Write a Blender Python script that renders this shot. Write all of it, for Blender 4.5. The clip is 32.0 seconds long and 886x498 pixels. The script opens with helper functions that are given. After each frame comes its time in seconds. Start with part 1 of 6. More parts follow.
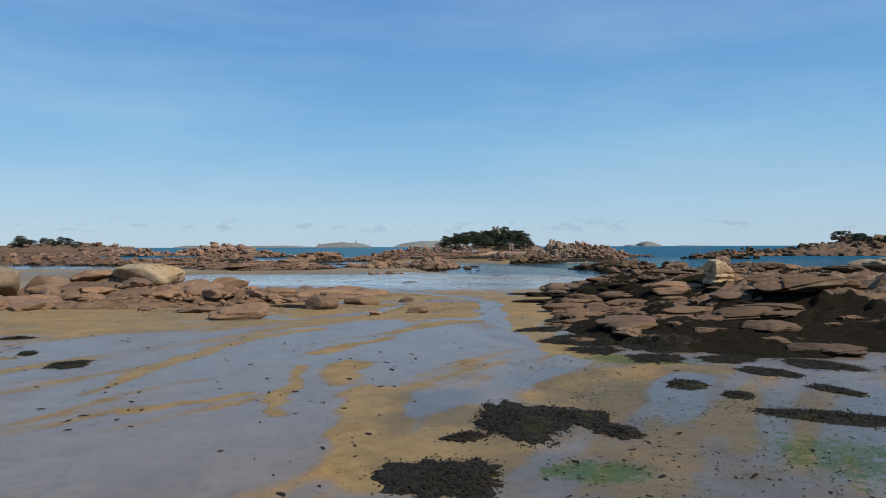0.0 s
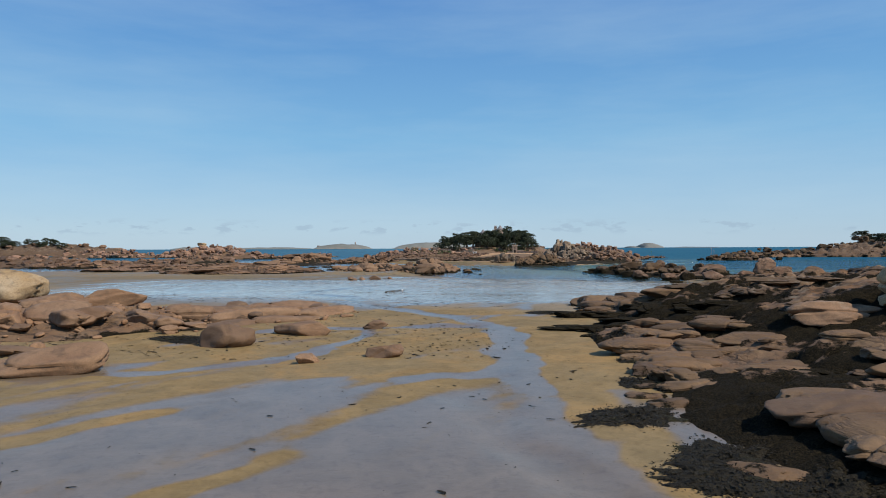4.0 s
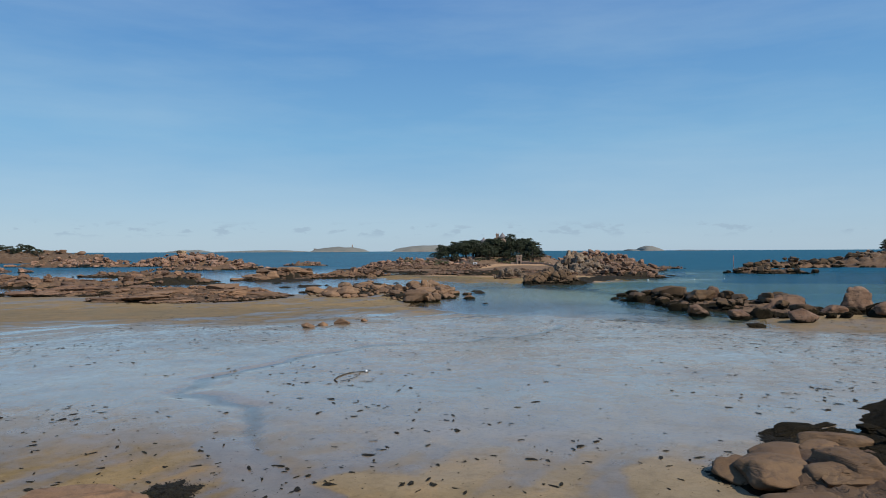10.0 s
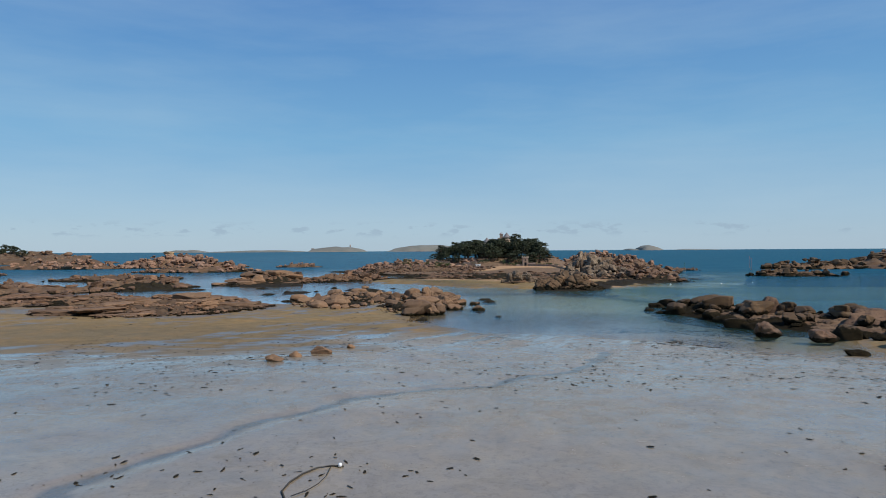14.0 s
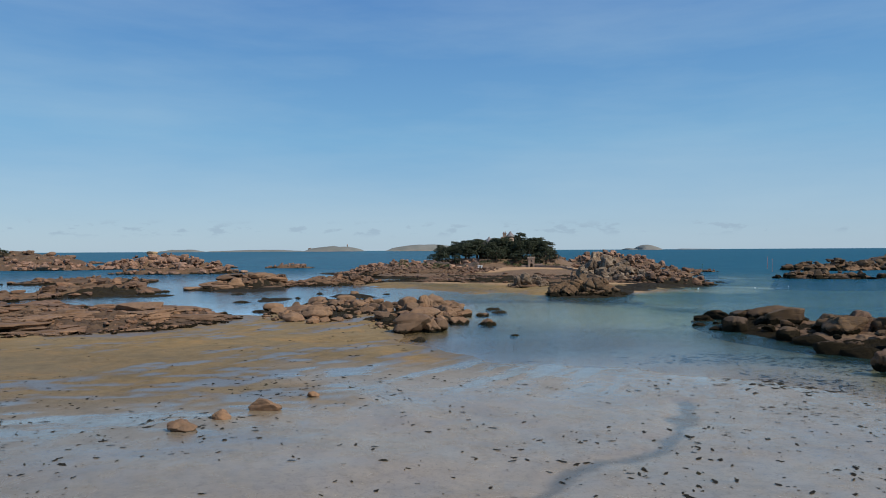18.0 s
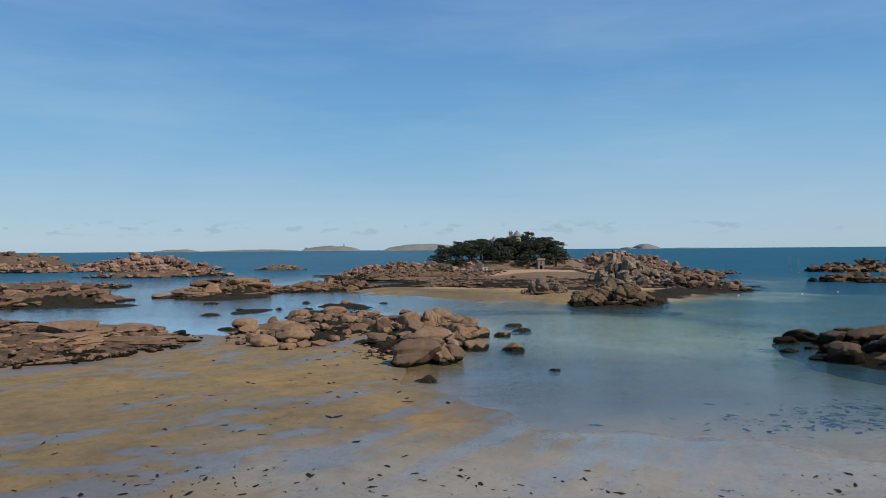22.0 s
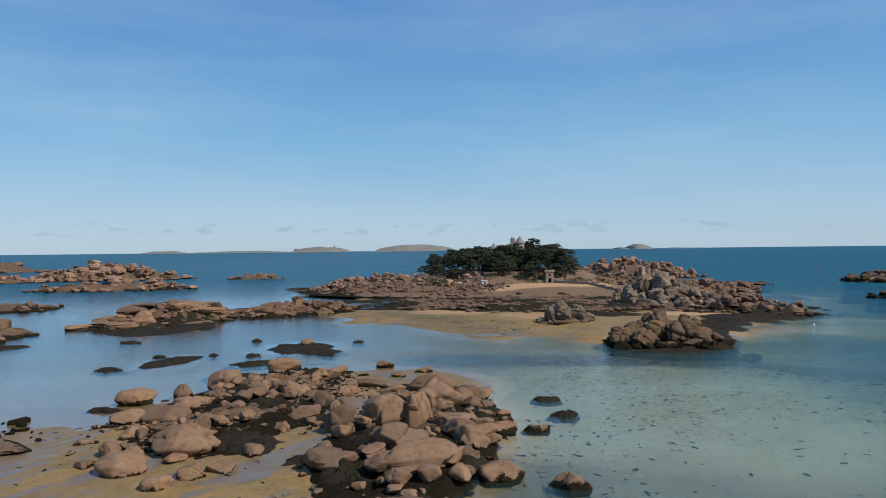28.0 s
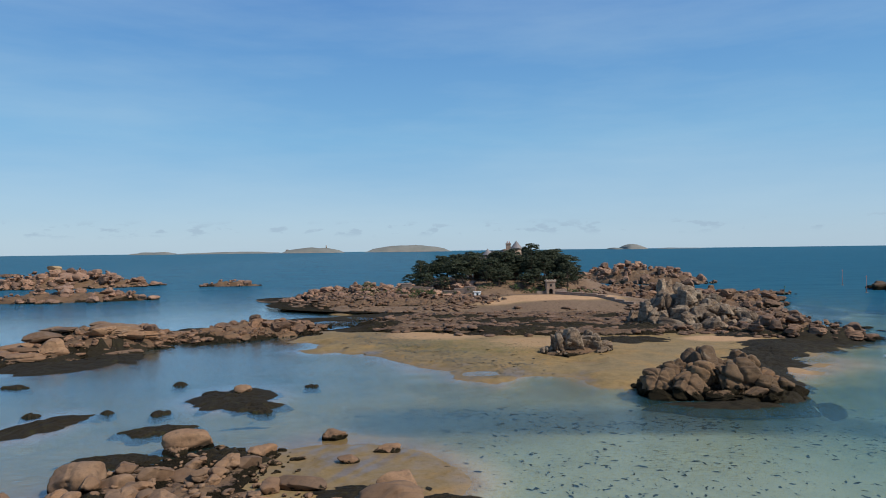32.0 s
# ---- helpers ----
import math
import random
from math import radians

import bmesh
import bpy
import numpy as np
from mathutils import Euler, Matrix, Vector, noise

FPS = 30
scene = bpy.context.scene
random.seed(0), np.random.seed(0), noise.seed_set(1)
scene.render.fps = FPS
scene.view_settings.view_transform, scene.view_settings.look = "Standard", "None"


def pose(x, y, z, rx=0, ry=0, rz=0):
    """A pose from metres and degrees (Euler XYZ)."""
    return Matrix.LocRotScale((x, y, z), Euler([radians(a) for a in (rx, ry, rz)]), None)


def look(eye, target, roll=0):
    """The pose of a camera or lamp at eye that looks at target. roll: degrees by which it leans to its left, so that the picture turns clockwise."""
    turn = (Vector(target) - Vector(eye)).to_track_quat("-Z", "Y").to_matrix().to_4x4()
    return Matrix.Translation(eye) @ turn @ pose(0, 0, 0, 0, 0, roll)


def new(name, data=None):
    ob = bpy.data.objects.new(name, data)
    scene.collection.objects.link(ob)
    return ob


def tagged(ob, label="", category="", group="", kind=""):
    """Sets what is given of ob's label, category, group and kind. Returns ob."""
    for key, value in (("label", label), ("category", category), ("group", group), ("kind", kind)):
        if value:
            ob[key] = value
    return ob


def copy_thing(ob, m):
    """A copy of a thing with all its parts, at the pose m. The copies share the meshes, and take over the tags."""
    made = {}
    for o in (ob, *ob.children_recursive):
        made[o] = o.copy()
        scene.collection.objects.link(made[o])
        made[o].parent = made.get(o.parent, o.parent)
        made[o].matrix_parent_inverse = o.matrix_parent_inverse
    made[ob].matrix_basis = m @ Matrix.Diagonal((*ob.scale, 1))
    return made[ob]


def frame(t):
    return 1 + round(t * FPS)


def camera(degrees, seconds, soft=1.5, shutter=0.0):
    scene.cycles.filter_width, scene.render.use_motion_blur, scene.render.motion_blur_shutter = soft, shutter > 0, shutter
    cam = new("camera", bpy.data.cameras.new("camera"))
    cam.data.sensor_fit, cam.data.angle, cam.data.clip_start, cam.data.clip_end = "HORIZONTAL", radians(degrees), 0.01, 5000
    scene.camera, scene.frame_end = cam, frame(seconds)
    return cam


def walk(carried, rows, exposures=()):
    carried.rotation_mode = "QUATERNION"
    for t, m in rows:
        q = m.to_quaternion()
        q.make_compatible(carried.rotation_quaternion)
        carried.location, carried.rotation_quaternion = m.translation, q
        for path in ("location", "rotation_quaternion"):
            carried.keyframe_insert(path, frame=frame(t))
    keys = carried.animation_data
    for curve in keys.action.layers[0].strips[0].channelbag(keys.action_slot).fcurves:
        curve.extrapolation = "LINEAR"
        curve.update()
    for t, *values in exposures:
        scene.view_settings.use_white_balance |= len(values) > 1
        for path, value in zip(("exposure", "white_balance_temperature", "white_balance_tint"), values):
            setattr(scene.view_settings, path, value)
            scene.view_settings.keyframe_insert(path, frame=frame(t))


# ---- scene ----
# ---------------- camera and its flight ----------------
cam = camera(68.0, 32.0, soft=1.0)
ROWS = [
    (0.0, -0.35, -2.13, 8.52, 0.054, -0.289, -0.20),
    (1.0, -0.20, 4.65, 8.32, 0.019, -0.300, -0.23),
    (2.0, 0.00, 11.87, 8.10, -0.008, -0.254, -0.30),
    (3.0, 0.17, 19.25, 7.84, 0.024, -0.193, -0.27),
    (4.0, 0.54, 26.35, 8.08, 0.059, -0.153, -0.24),
    (5.0, 1.07, 33.14, 8.91, 0.061, -0.130, -0.27),
    (6.0, 1.37, 40.03, 9.87, 0.039, -0.083, -0.26),
    (7.0, 1.39, 46.97, 10.77, -0.001, -0.024, -0.22),
    (8.0, 1.35, 53.57, 11.69, -0.055, 0.004, -0.20),
    (9.0, 1.29, 59.84, 12.41, -0.098, 0.019, -0.21),
    (10.0, 1.21, 65.89, 12.74, -0.112, 0.043, -0.24),
    (11.0, 1.03, 71.89, 12.92, -0.120, 0.055, -0.27),
    (12.0, 0.68, 77.93, 13.18, -0.149, 0.035, -0.30),
    (13.0, 0.24, 83.99, 13.43, -0.201, 0.011, -0.31),
    (14.0, -0.19, 90.01, 13.51, -0.273, 0.010, -0.32),
    (15.0, -0.54, 96.17, 13.49, -0.349, 0.021, -0.31),
    (16.0, -0.74, 102.66, 13.49, -0.411, 0.023, -0.31),
    (17.0, -0.77, 109.61, 13.58, -0.446, 0.000, -0.31),
    (18.0, -0.77, 116.77, 13.73, -0.471, -0.036, -0.32),
    (19.0, -0.96, 123.82, 13.86, -0.506, -0.070, -0.34),
    (20.0, -1.45, 130.50, 13.91, -0.568, -0.089, -0.37),
    (21.0, -2.11, 136.98, 14.04, -0.646, -0.096, -0.39),
    (22.0, -2.71, 143.52, 14.40, -0.727, -0.099, -0.42),
    (23.0, -3.08, 150.31, 15.11, -0.801, -0.104, -0.43),
    (24.0, -3.25, 157.26, 16.01, -0.884, -0.114, -0.45),
    (25.0, -3.28, 164.26, 16.88, -0.996, -0.125, -0.49),
    (26.0, -3.24, 171.19, 17.55, -1.149, -0.136, -0.54),
    (27.0, -3.07, 178.15, 18.04, -1.321, -0.134, -0.59),
    (28.0, -2.68, 185.26, 18.40, -1.479, -0.104, -0.61),
    (29.0, -2.06, 192.60, 18.75, -1.608, -0.051, -0.60),
    (30.0, -1.43, 200.11, 19.38, -1.767, -0.061, -0.59),
    (31.0, -0.89, 207.68, 20.36, -1.979, -0.165, -0.60),
    (32.0, 0.30, 215.18, 20.72, -2.056, -0.097, -0.69),
]
walk(cam, [(t, pose(x, y, z, 90 + pitch, 0, yaw) @ pose(0, 0, 0, 0, 0, roll)) for t, x, y, z, yaw, pitch, roll in ROWS],
     [(0, 0.0), (6, -0.02), (9, -0.09), (13, -0.17), (19, -0.17), (23, -0.14), (28, -0.07), (32, -0.05)])

# ---------------- sky, sun, exposure ----------------
SUN_AZ, SUN_EL = radians(121.0), radians(45.0)   # clockwise from +y
world = bpy.data.worlds.new("sky")
scene.world = world
world.use_nodes = True
WN, WL = world.node_tree.nodes, world.node_tree.links
WN.clear()
w_out, w_bg, w_sky = WN.new("ShaderNodeOutputWorld"), WN.new("ShaderNodeBackground"), WN.new("ShaderNodeTexSky")
w_sky.sky_type, w_sky.sun_disc = "NISHITA", False
w_sky.sun_elevation, w_sky.sun_rotation = SUN_EL, SUN_AZ
w_sky.air_density, w_sky.dust_density, w_sky.ozone_density = 1.0, 0.4, 1.6
w_bg.inputs["Strength"].default_value = 0.105
w_hue = WN.new("ShaderNodeHueSaturation")
w_hue.inputs["Saturation"].default_value, w_hue.inputs["Value"].default_value = 1.25, 1.0
WL.new(w_sky.outputs[0], w_hue.inputs["Color"])
w_dir = WN.new("ShaderNodeTexCoord")
w_xyz = WN.new("ShaderNodeSeparateXYZ")
WL.new(w_dir.outputs["Generated"], w_xyz.inputs[0])


def sky_ramp(value, *stops):
    r = WN.new("ShaderNodeValToRGB")
    while len(r.color_ramp.elements) < len(stops):
        r.color_ramp.elements.new(0.5)
    for e, (p, c) in zip(r.color_ramp.elements, stops):
        e.position, e.color = p, (c, c, c, 1)
    WL.new(value, r.inputs[0])
    return r.outputs[0]


def sky_noise(scale, detail, stretch, turn=0.0):
    mp, t = WN.new("ShaderNodeMapping"), WN.new("ShaderNodeTexNoise")
    mp.inputs["Scale"].default_value, mp.inputs["Rotation"].default_value = stretch, (radians(turn), radians(turn * 0.6), 0)
    WL.new(w_dir.outputs["Generated"], mp.inputs[0]), WL.new(mp.outputs[0], t.inputs["Vector"])
    t.inputs["Scale"].default_value, t.inputs["Detail"].default_value, t.inputs["Roughness"].default_value = scale, detail, 0.6
    return t.outputs["Fac"]


def sky_mix(fac, a, b):
    m = WN.new("ShaderNodeMix")
    m.data_type = "RGBA"
    WL.new(fac, m.inputs["Factor"]), WL.new(a, m.inputs["A"])
    m.inputs["B"].default_value = (*b, 1)
    return m.outputs["Result"]


def sky_times(a, b):
    m = WN.new("ShaderNodeMath")
    m.operation = "MULTIPLY"
    WL.new(a, m.inputs[0])
    if isinstance(b, float):
        m.inputs[1].default_value = b
    else:
        WL.new(b, m.inputs[1])
    return m.outputs[0]


up = w_xyz.outputs["Z"]
haze = WN.new("ShaderNodeValToRGB")
for k, (p, c) in enumerate(((0.0, (4.05, 5.75, 7.4)), (0.05, (3.4, 5.35, 7.4)), (0.16, (2.0, 4.55, 7.3)), (0.36, (0.98, 2.75, 6.25)), (1.0, (0.6, 1.75, 4.5)))):
    e = haze.color_ramp.elements[k] if k < 2 else haze.color_ramp.elements.new(p)
    e.position, e.color = p, (*[v / 8 for v in c], 1)
WL.new(up, haze.inputs[0])
h_up = WN.new("ShaderNodeVectorMath")
h_up.operation = "SCALE"
h_up.inputs["Scale"].default_value = 8.0
WL.new(haze.outputs[0], h_up.inputs[0])
base = WN.new("ShaderNodeMix")
base.data_type = "RGBA"
base.inputs["Factor"].default_value = 0.8
WL.new(w_hue.outputs[0], base.inputs["A"]), WL.new(h_up.outputs[0], base.inputs["B"])
veil = sky_times(sky_ramp(sky_noise(1.6, 7, (1.0, 1.0, 6.0), 12.0), (0.42, 0.0), (0.72, 1.0)), sky_ramp(up, (0.03, 0.30), (0.2, 0.26), (0.5, 0.16)))
tint = sky_mix(veil, base.outputs["Result"], (4.9, 6.5, 7.6))
puffs = sky_times(sky_ramp(sky_noise(26.0, 5, (1.0, 1.0, 3.0)), (0.55, 0.0), (0.62, 1.0)), sky_ramp(up, (0.018, 0.0), (0.024, 0.6), (0.033, 0.6), (0.042, 0.0)))
tint = sky_mix(puffs, tint, (3.4, 4.6, 5.8))
WL.new(tint, w_bg.inputs["Color"])
WL.new(w_bg.outputs[0], w_out.inputs["Surface"])
sun = bpy.data.lights.new("sun", "SUN")
sun.energy, sun.angle, sun.color = 4.5, radians(0.5), (1.0, 0.94, 0.84)
sun_ob = new("sun", sun)
sun_dir = Vector((math.sin(SUN_AZ) * math.cos(SUN_EL), math.cos(SUN_AZ) * math.cos(SUN_EL), math.sin(SUN_EL)))
sun_ob.matrix_world = look(sun_dir * 400 + Vector((0, 200, 0)), (0, 200, 0))


# ---------------- noise and shapes in numpy ----------------
def lattice(ix, iy, iz, seed):
    h = (ix.astype(np.int64) * 374761393 + iy.astype(np.int64) * 668265263 + iz.astype(np.int64) * 2147483647 + seed * 974634777) & 0xFFFFFFFF
    h = ((h ^ (h >> 13)) * 1274126177) & 0xFFFFFFFF
    h = ((h ^ (h >> 16)) * 2246822519) & 0xFFFFFFFF
    return ((h ^ (h >> 15)) & 0xFFFF) / 65535.0


def vnoise(x, y, z=0.0, seed=0):
    """Smooth value noise, 0 to 1."""
    x, y, z = np.broadcast_arrays(np.asarray(x, float), np.asarray(y, float), np.asarray(z, float))
    ix, iy, iz = np.floor(x), np.floor(y), np.floor(z)
    fx, fy, fz = x - ix, y - iy, z - iz
    fx, fy, fz = (f * f * f * (f * (f * 6 - 15) + 10) for f in (fx, fy, fz))
    out = 0
    for dx in (0, 1):
        for dy in (0, 1):
            for dz in ((0, 1) if np.any(fz > 0) else (0,)):
                w = (fx if dx else 1 - fx) * (fy if dy else 1 - fy) * (fz if dz else 1 - fz)
                out = out + w * lattice(ix + dx, iy + dy, iz + dz, seed)
    return out


def fbm(x, y, z=0.0, seed=0, octaves=4, gain=0.5):
    total, amp, norm = 0, 1.0, 0
    for k in range(octaves):
        total = total + amp * vnoise(np.asarray(x) * 2 ** k + 17.3 * k, np.asarray(y) * 2 ** k - 9.1 * k, np.asarray(z) * 2 ** k, seed + k)
        norm += amp
        amp *= gain
    return total / norm


def sstep(a, b, x):
    u = np.clip((np.asarray(x, float) - a) / (b - a), 0, 1)
    return u * u * (3 - 2 * u)


def ell(x, y, cx, cy, rx, ry, rot=0.0):
    """Normalised distance from an ellipse's centre."""
    c, s = math.cos(radians(rot)), math.sin(radians(rot))
    dx, dy = np.asarray(x) - cx, np.asarray(y) - cy
    return np.hypot((dx * c + dy * s) / rx, (dy * c - dx * s) / ry)


def along(x, y, pts):
    """Distance from a line through the points."""
    best = np.full(np.shape(x), 1e9)
    for (ax, ay), (bx, by) in zip(pts[:-1], pts[1:]):
        ux, uy = bx - ax, by - ay
        k = np.clip(((x - ax) * ux + (y - ay) * uy) / (ux * ux + uy * uy), 0, 1)
        best = np.minimum(best, np.hypot(x - ax - k * ux, y - ay - k * uy))
    return best


# ---------------- material helpers ----------------
def material(name, rough=0.6, spec=0.5, metal=0.0):
    m = bpy.data.materials.new(name)
    m.use_nodes = True
    n, l = m.node_tree.nodes, m.node_tree.links
    b = n["Principled BSDF"]
    b.inputs["Roughness"].default_value, b.inputs["Metallic"].default_value = rough, metal
    b.inputs["Specular IOR Level"].default_value = spec
    return m, n, l, b


def tex(n, l, scale, detail=4.0, rough=0.55, stretch=None, coord="Object", distortion=0.0):
    c = n.new("ShaderNodeNewGeometry") if coord == "World" else n.new("ShaderNodeTexCoord")
    src = c.outputs["Position"] if coord == "World" else c.outputs[coord]
    if stretch:
        mp = n.new("ShaderNodeMapping")
        mp.inputs["Scale"].default_value = stretch
        l.new(src, mp.inputs["Vector"])
        src = mp.outputs["Vector"]
    t = n.new("ShaderNodeTexNoise")
    for key, value in (("Scale", scale), ("Detail", detail), ("Roughness", rough), ("Distortion", distortion)):
        t.inputs[key].default_value = value
    l.new(src, t.inputs["Vector"])
    return t.outputs["Fac"]


def ramp(n, l, fac, *stops):
    r = n.new("ShaderNodeValToRGB")
    els = r.color_ramp.elements
    while len(els) < len(stops):
        els.new(0.5)
    for e, (p, c) in zip(els, stops):
        e.position = p
        e.color = (c, c, c, 1) if isinstance(c, (int, float)) else (*c, 1)
    l.new(fac, r.inputs["Fac"])
    return r.outputs["Color"]


def mixc(n, l, fac, a, b, mode="MIX"):
    m = n.new("ShaderNodeMix")
    m.data_type, m.blend_type = "RGBA", mode
    for socket, v in ((m.inputs["Factor"], fac), (m.inputs["A"], a), (m.inputs["B"], b)):
        if isinstance(v, (int, float)):
            socket.default_value = v
        elif isinstance(v, tuple):
            socket.default_value = (*v, 1)
        else:
            l.new(v, socket)
    return m.outputs["Result"]


def mathn(n, l, op, a, b=0.0, clamp=False):
    m = n.new("ShaderNodeMath")
    m.operation, m.use_clamp = op, clamp
    for socket, v in zip(m.inputs, (a, b)):
        if isinstance(v, (int, float)):
            socket.default_value = v
        else:
            l.new(v, socket)
    return m.outputs[0]


def bump(n, l, b, height, strength, distance):
    k = n.new("ShaderNodeBump")
    k.inputs["Strength"].default_value, k.inputs["Distance"].default_value = strength, distance
    l.new(height, k.inputs["Height"])
    l.new(k.outputs[0], b.inputs["Normal"])
    return k


def attr(n, name):
    a = n.new("ShaderNodeAttribute")
    a.attribute_name = name
    return a.outputs["Fac"]


# ---------------- materials ----------------
def granite(name, pale, warm, from_attribute, weed_beach=1.75, weed_sea=0.42, seam=0.75, relief=0.20, crevice_dark=0.9):
    """Pink-grey granite with lichen, streaks and a cover of dark wrack below the tide's reach."""
    m, n, l, b = material(name, 0.85, 0.3)
    big = tex(n, l, 0.35, 5, 0.6, coord="World")
    grain = tex(n, l, 14.0, 3, 0.7, coord="World")
    mid = tex(n, l, 1.6, 6, 0.65, coord="World")
    col = mixc(n, l, ramp(n, l, big, (0.35, 0.0), (0.68, 1.0)), warm, pale)
    info = n.new("ShaderNodeObjectInfo")
    tint = ramp(n, l, info.outputs["Random"], (0.0, (0.52, 0.50, 0.50)), (0.35, (0.84, 0.80, 0.77)), (0.7, (1.0, 0.95, 0.9)), (1.0, (1.15, 1.04, 0.92)))
    col = mixc(n, l, 1.0, col, tint, "MULTIPLY")
    # Dark crevices: hollows of the mid noise get their shade by colour.
    col = mixc(n, l, ramp(n, l, mid, (0.34, crevice_dark), (0.5, 0.0)), col, (0.085, 0.056, 0.038))
    seams = tex(n, l, 0.55, 5, 0.6, stretch=(0.5, 0.5, 3.4), coord="World", distortion=0.8)
    col = mixc(n, l, ramp(n, l, seams, (0.38, 0.0), (0.42, seam), (0.455, 0.0)), col, (0.05, 0.034, 0.026))
    col = mixc(n, l, ramp(n, l, grain, (0.35, 0.5), (0.6, 0.0)), col, (0.125, 0.078, 0.042))
    geo = n.new("ShaderNodeNewGeometry")
    nz = n.new("ShaderNodeSeparateXYZ")
    l.new(geo.outputs["Normal"], nz.inputs[0])
    lich = tex(n, l, 0.9, 7, 0.7, coord="World", distortion=0.4)
    top = mathn(n, l, "MULTIPLY", ramp(n, l, lich, (0.54, 0.0), (0.63, 1.0)), mathn(n, l, "MULTIPLY", nz.outputs["Z"], 0.75, True))
    high = n.new("ShaderNodeSeparateXYZ")
    l.new(geo.outputs["Position"], high.inputs[0])
    aloft = n.new("ShaderNodeMapRange")
    for key, value in (("From Min", 3.4), ("From Max", 6.0)):
        aloft.inputs[key].default_value = value
    l.new(high.outputs["Z"], aloft.inputs["Value"])
    top = mathn(n, l, "MULTIPLY", top, mathn(n, l, "ADD", 0.02, aloft.outputs[0], True))
    col = mixc(n, l, mathn(n, l, "MULTIPLY", top, 0.7), col, (0.36, 0.31, 0.23))
    orange = tex(n, l, 0.5, 5, 0.7, coord="World", distortion=0.6)
    yel = mathn(n, l, "MULTIPLY", ramp(n, l, orange, (0.64, 0.0), (0.70, 0.8)), mathn(n, l, "MULTIPLY", nz.outputs["Z"], mathn(n, l, "ADD", 0.1, aloft.outputs[0], True), True))
    col = mixc(n, l, yel, col, (0.42, 0.27, 0.07))
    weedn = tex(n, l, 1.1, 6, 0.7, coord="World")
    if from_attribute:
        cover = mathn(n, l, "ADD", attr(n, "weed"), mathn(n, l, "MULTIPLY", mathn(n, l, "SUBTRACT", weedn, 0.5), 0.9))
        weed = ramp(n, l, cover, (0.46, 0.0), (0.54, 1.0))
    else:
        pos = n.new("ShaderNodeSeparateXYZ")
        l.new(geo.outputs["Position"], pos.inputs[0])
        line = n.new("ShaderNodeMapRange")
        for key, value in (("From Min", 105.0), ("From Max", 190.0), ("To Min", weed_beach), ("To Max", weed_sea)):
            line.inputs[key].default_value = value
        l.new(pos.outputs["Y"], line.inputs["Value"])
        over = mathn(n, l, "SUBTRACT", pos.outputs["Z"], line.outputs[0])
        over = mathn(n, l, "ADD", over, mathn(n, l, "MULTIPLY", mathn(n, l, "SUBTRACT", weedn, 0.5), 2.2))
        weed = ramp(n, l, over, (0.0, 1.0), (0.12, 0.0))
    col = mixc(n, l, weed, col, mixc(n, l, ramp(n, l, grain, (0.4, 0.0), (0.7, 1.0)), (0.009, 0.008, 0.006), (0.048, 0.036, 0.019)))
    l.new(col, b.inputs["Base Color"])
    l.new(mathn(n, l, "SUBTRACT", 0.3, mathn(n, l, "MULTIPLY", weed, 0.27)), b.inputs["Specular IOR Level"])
    height = mathn(n, l, "ADD", mathn(n, l, "ADD", mathn(n, l, "MULTIPLY", mid, 0.7), mathn(n, l, "MULTIPLY", ramp(n, l, seams, (0.36, 1.0), (0.42, 0.3), (0.48, 1.0)), 0.6 * seam)), mathn(n, l, "MULTIPLY", grain, mathn(n, l, "ADD", mathn(n, l, "MULTIPLY", weed, 0.8), 0.12)))
    bump(n, l, b, height, 1.0, relief)
    return m


GRANITE = granite("granite", (0.285, 0.184, 0.114), (0.222, 0.128, 0.073), False, 1.2, 0.4, seam=0.12, relief=0.09, crevice_dark=0.6)
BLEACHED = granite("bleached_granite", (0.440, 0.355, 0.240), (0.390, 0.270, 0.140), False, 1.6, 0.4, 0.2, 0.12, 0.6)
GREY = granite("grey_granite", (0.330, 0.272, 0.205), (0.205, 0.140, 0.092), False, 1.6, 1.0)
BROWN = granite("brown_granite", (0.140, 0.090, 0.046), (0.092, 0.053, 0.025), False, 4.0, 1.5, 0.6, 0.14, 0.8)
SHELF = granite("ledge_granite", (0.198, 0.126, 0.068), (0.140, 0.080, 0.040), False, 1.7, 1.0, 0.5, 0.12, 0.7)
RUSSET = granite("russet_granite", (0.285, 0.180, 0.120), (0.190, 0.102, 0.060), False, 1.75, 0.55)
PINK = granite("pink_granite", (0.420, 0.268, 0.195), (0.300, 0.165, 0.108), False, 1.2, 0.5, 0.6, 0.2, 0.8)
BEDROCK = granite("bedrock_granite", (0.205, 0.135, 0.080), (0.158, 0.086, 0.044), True)


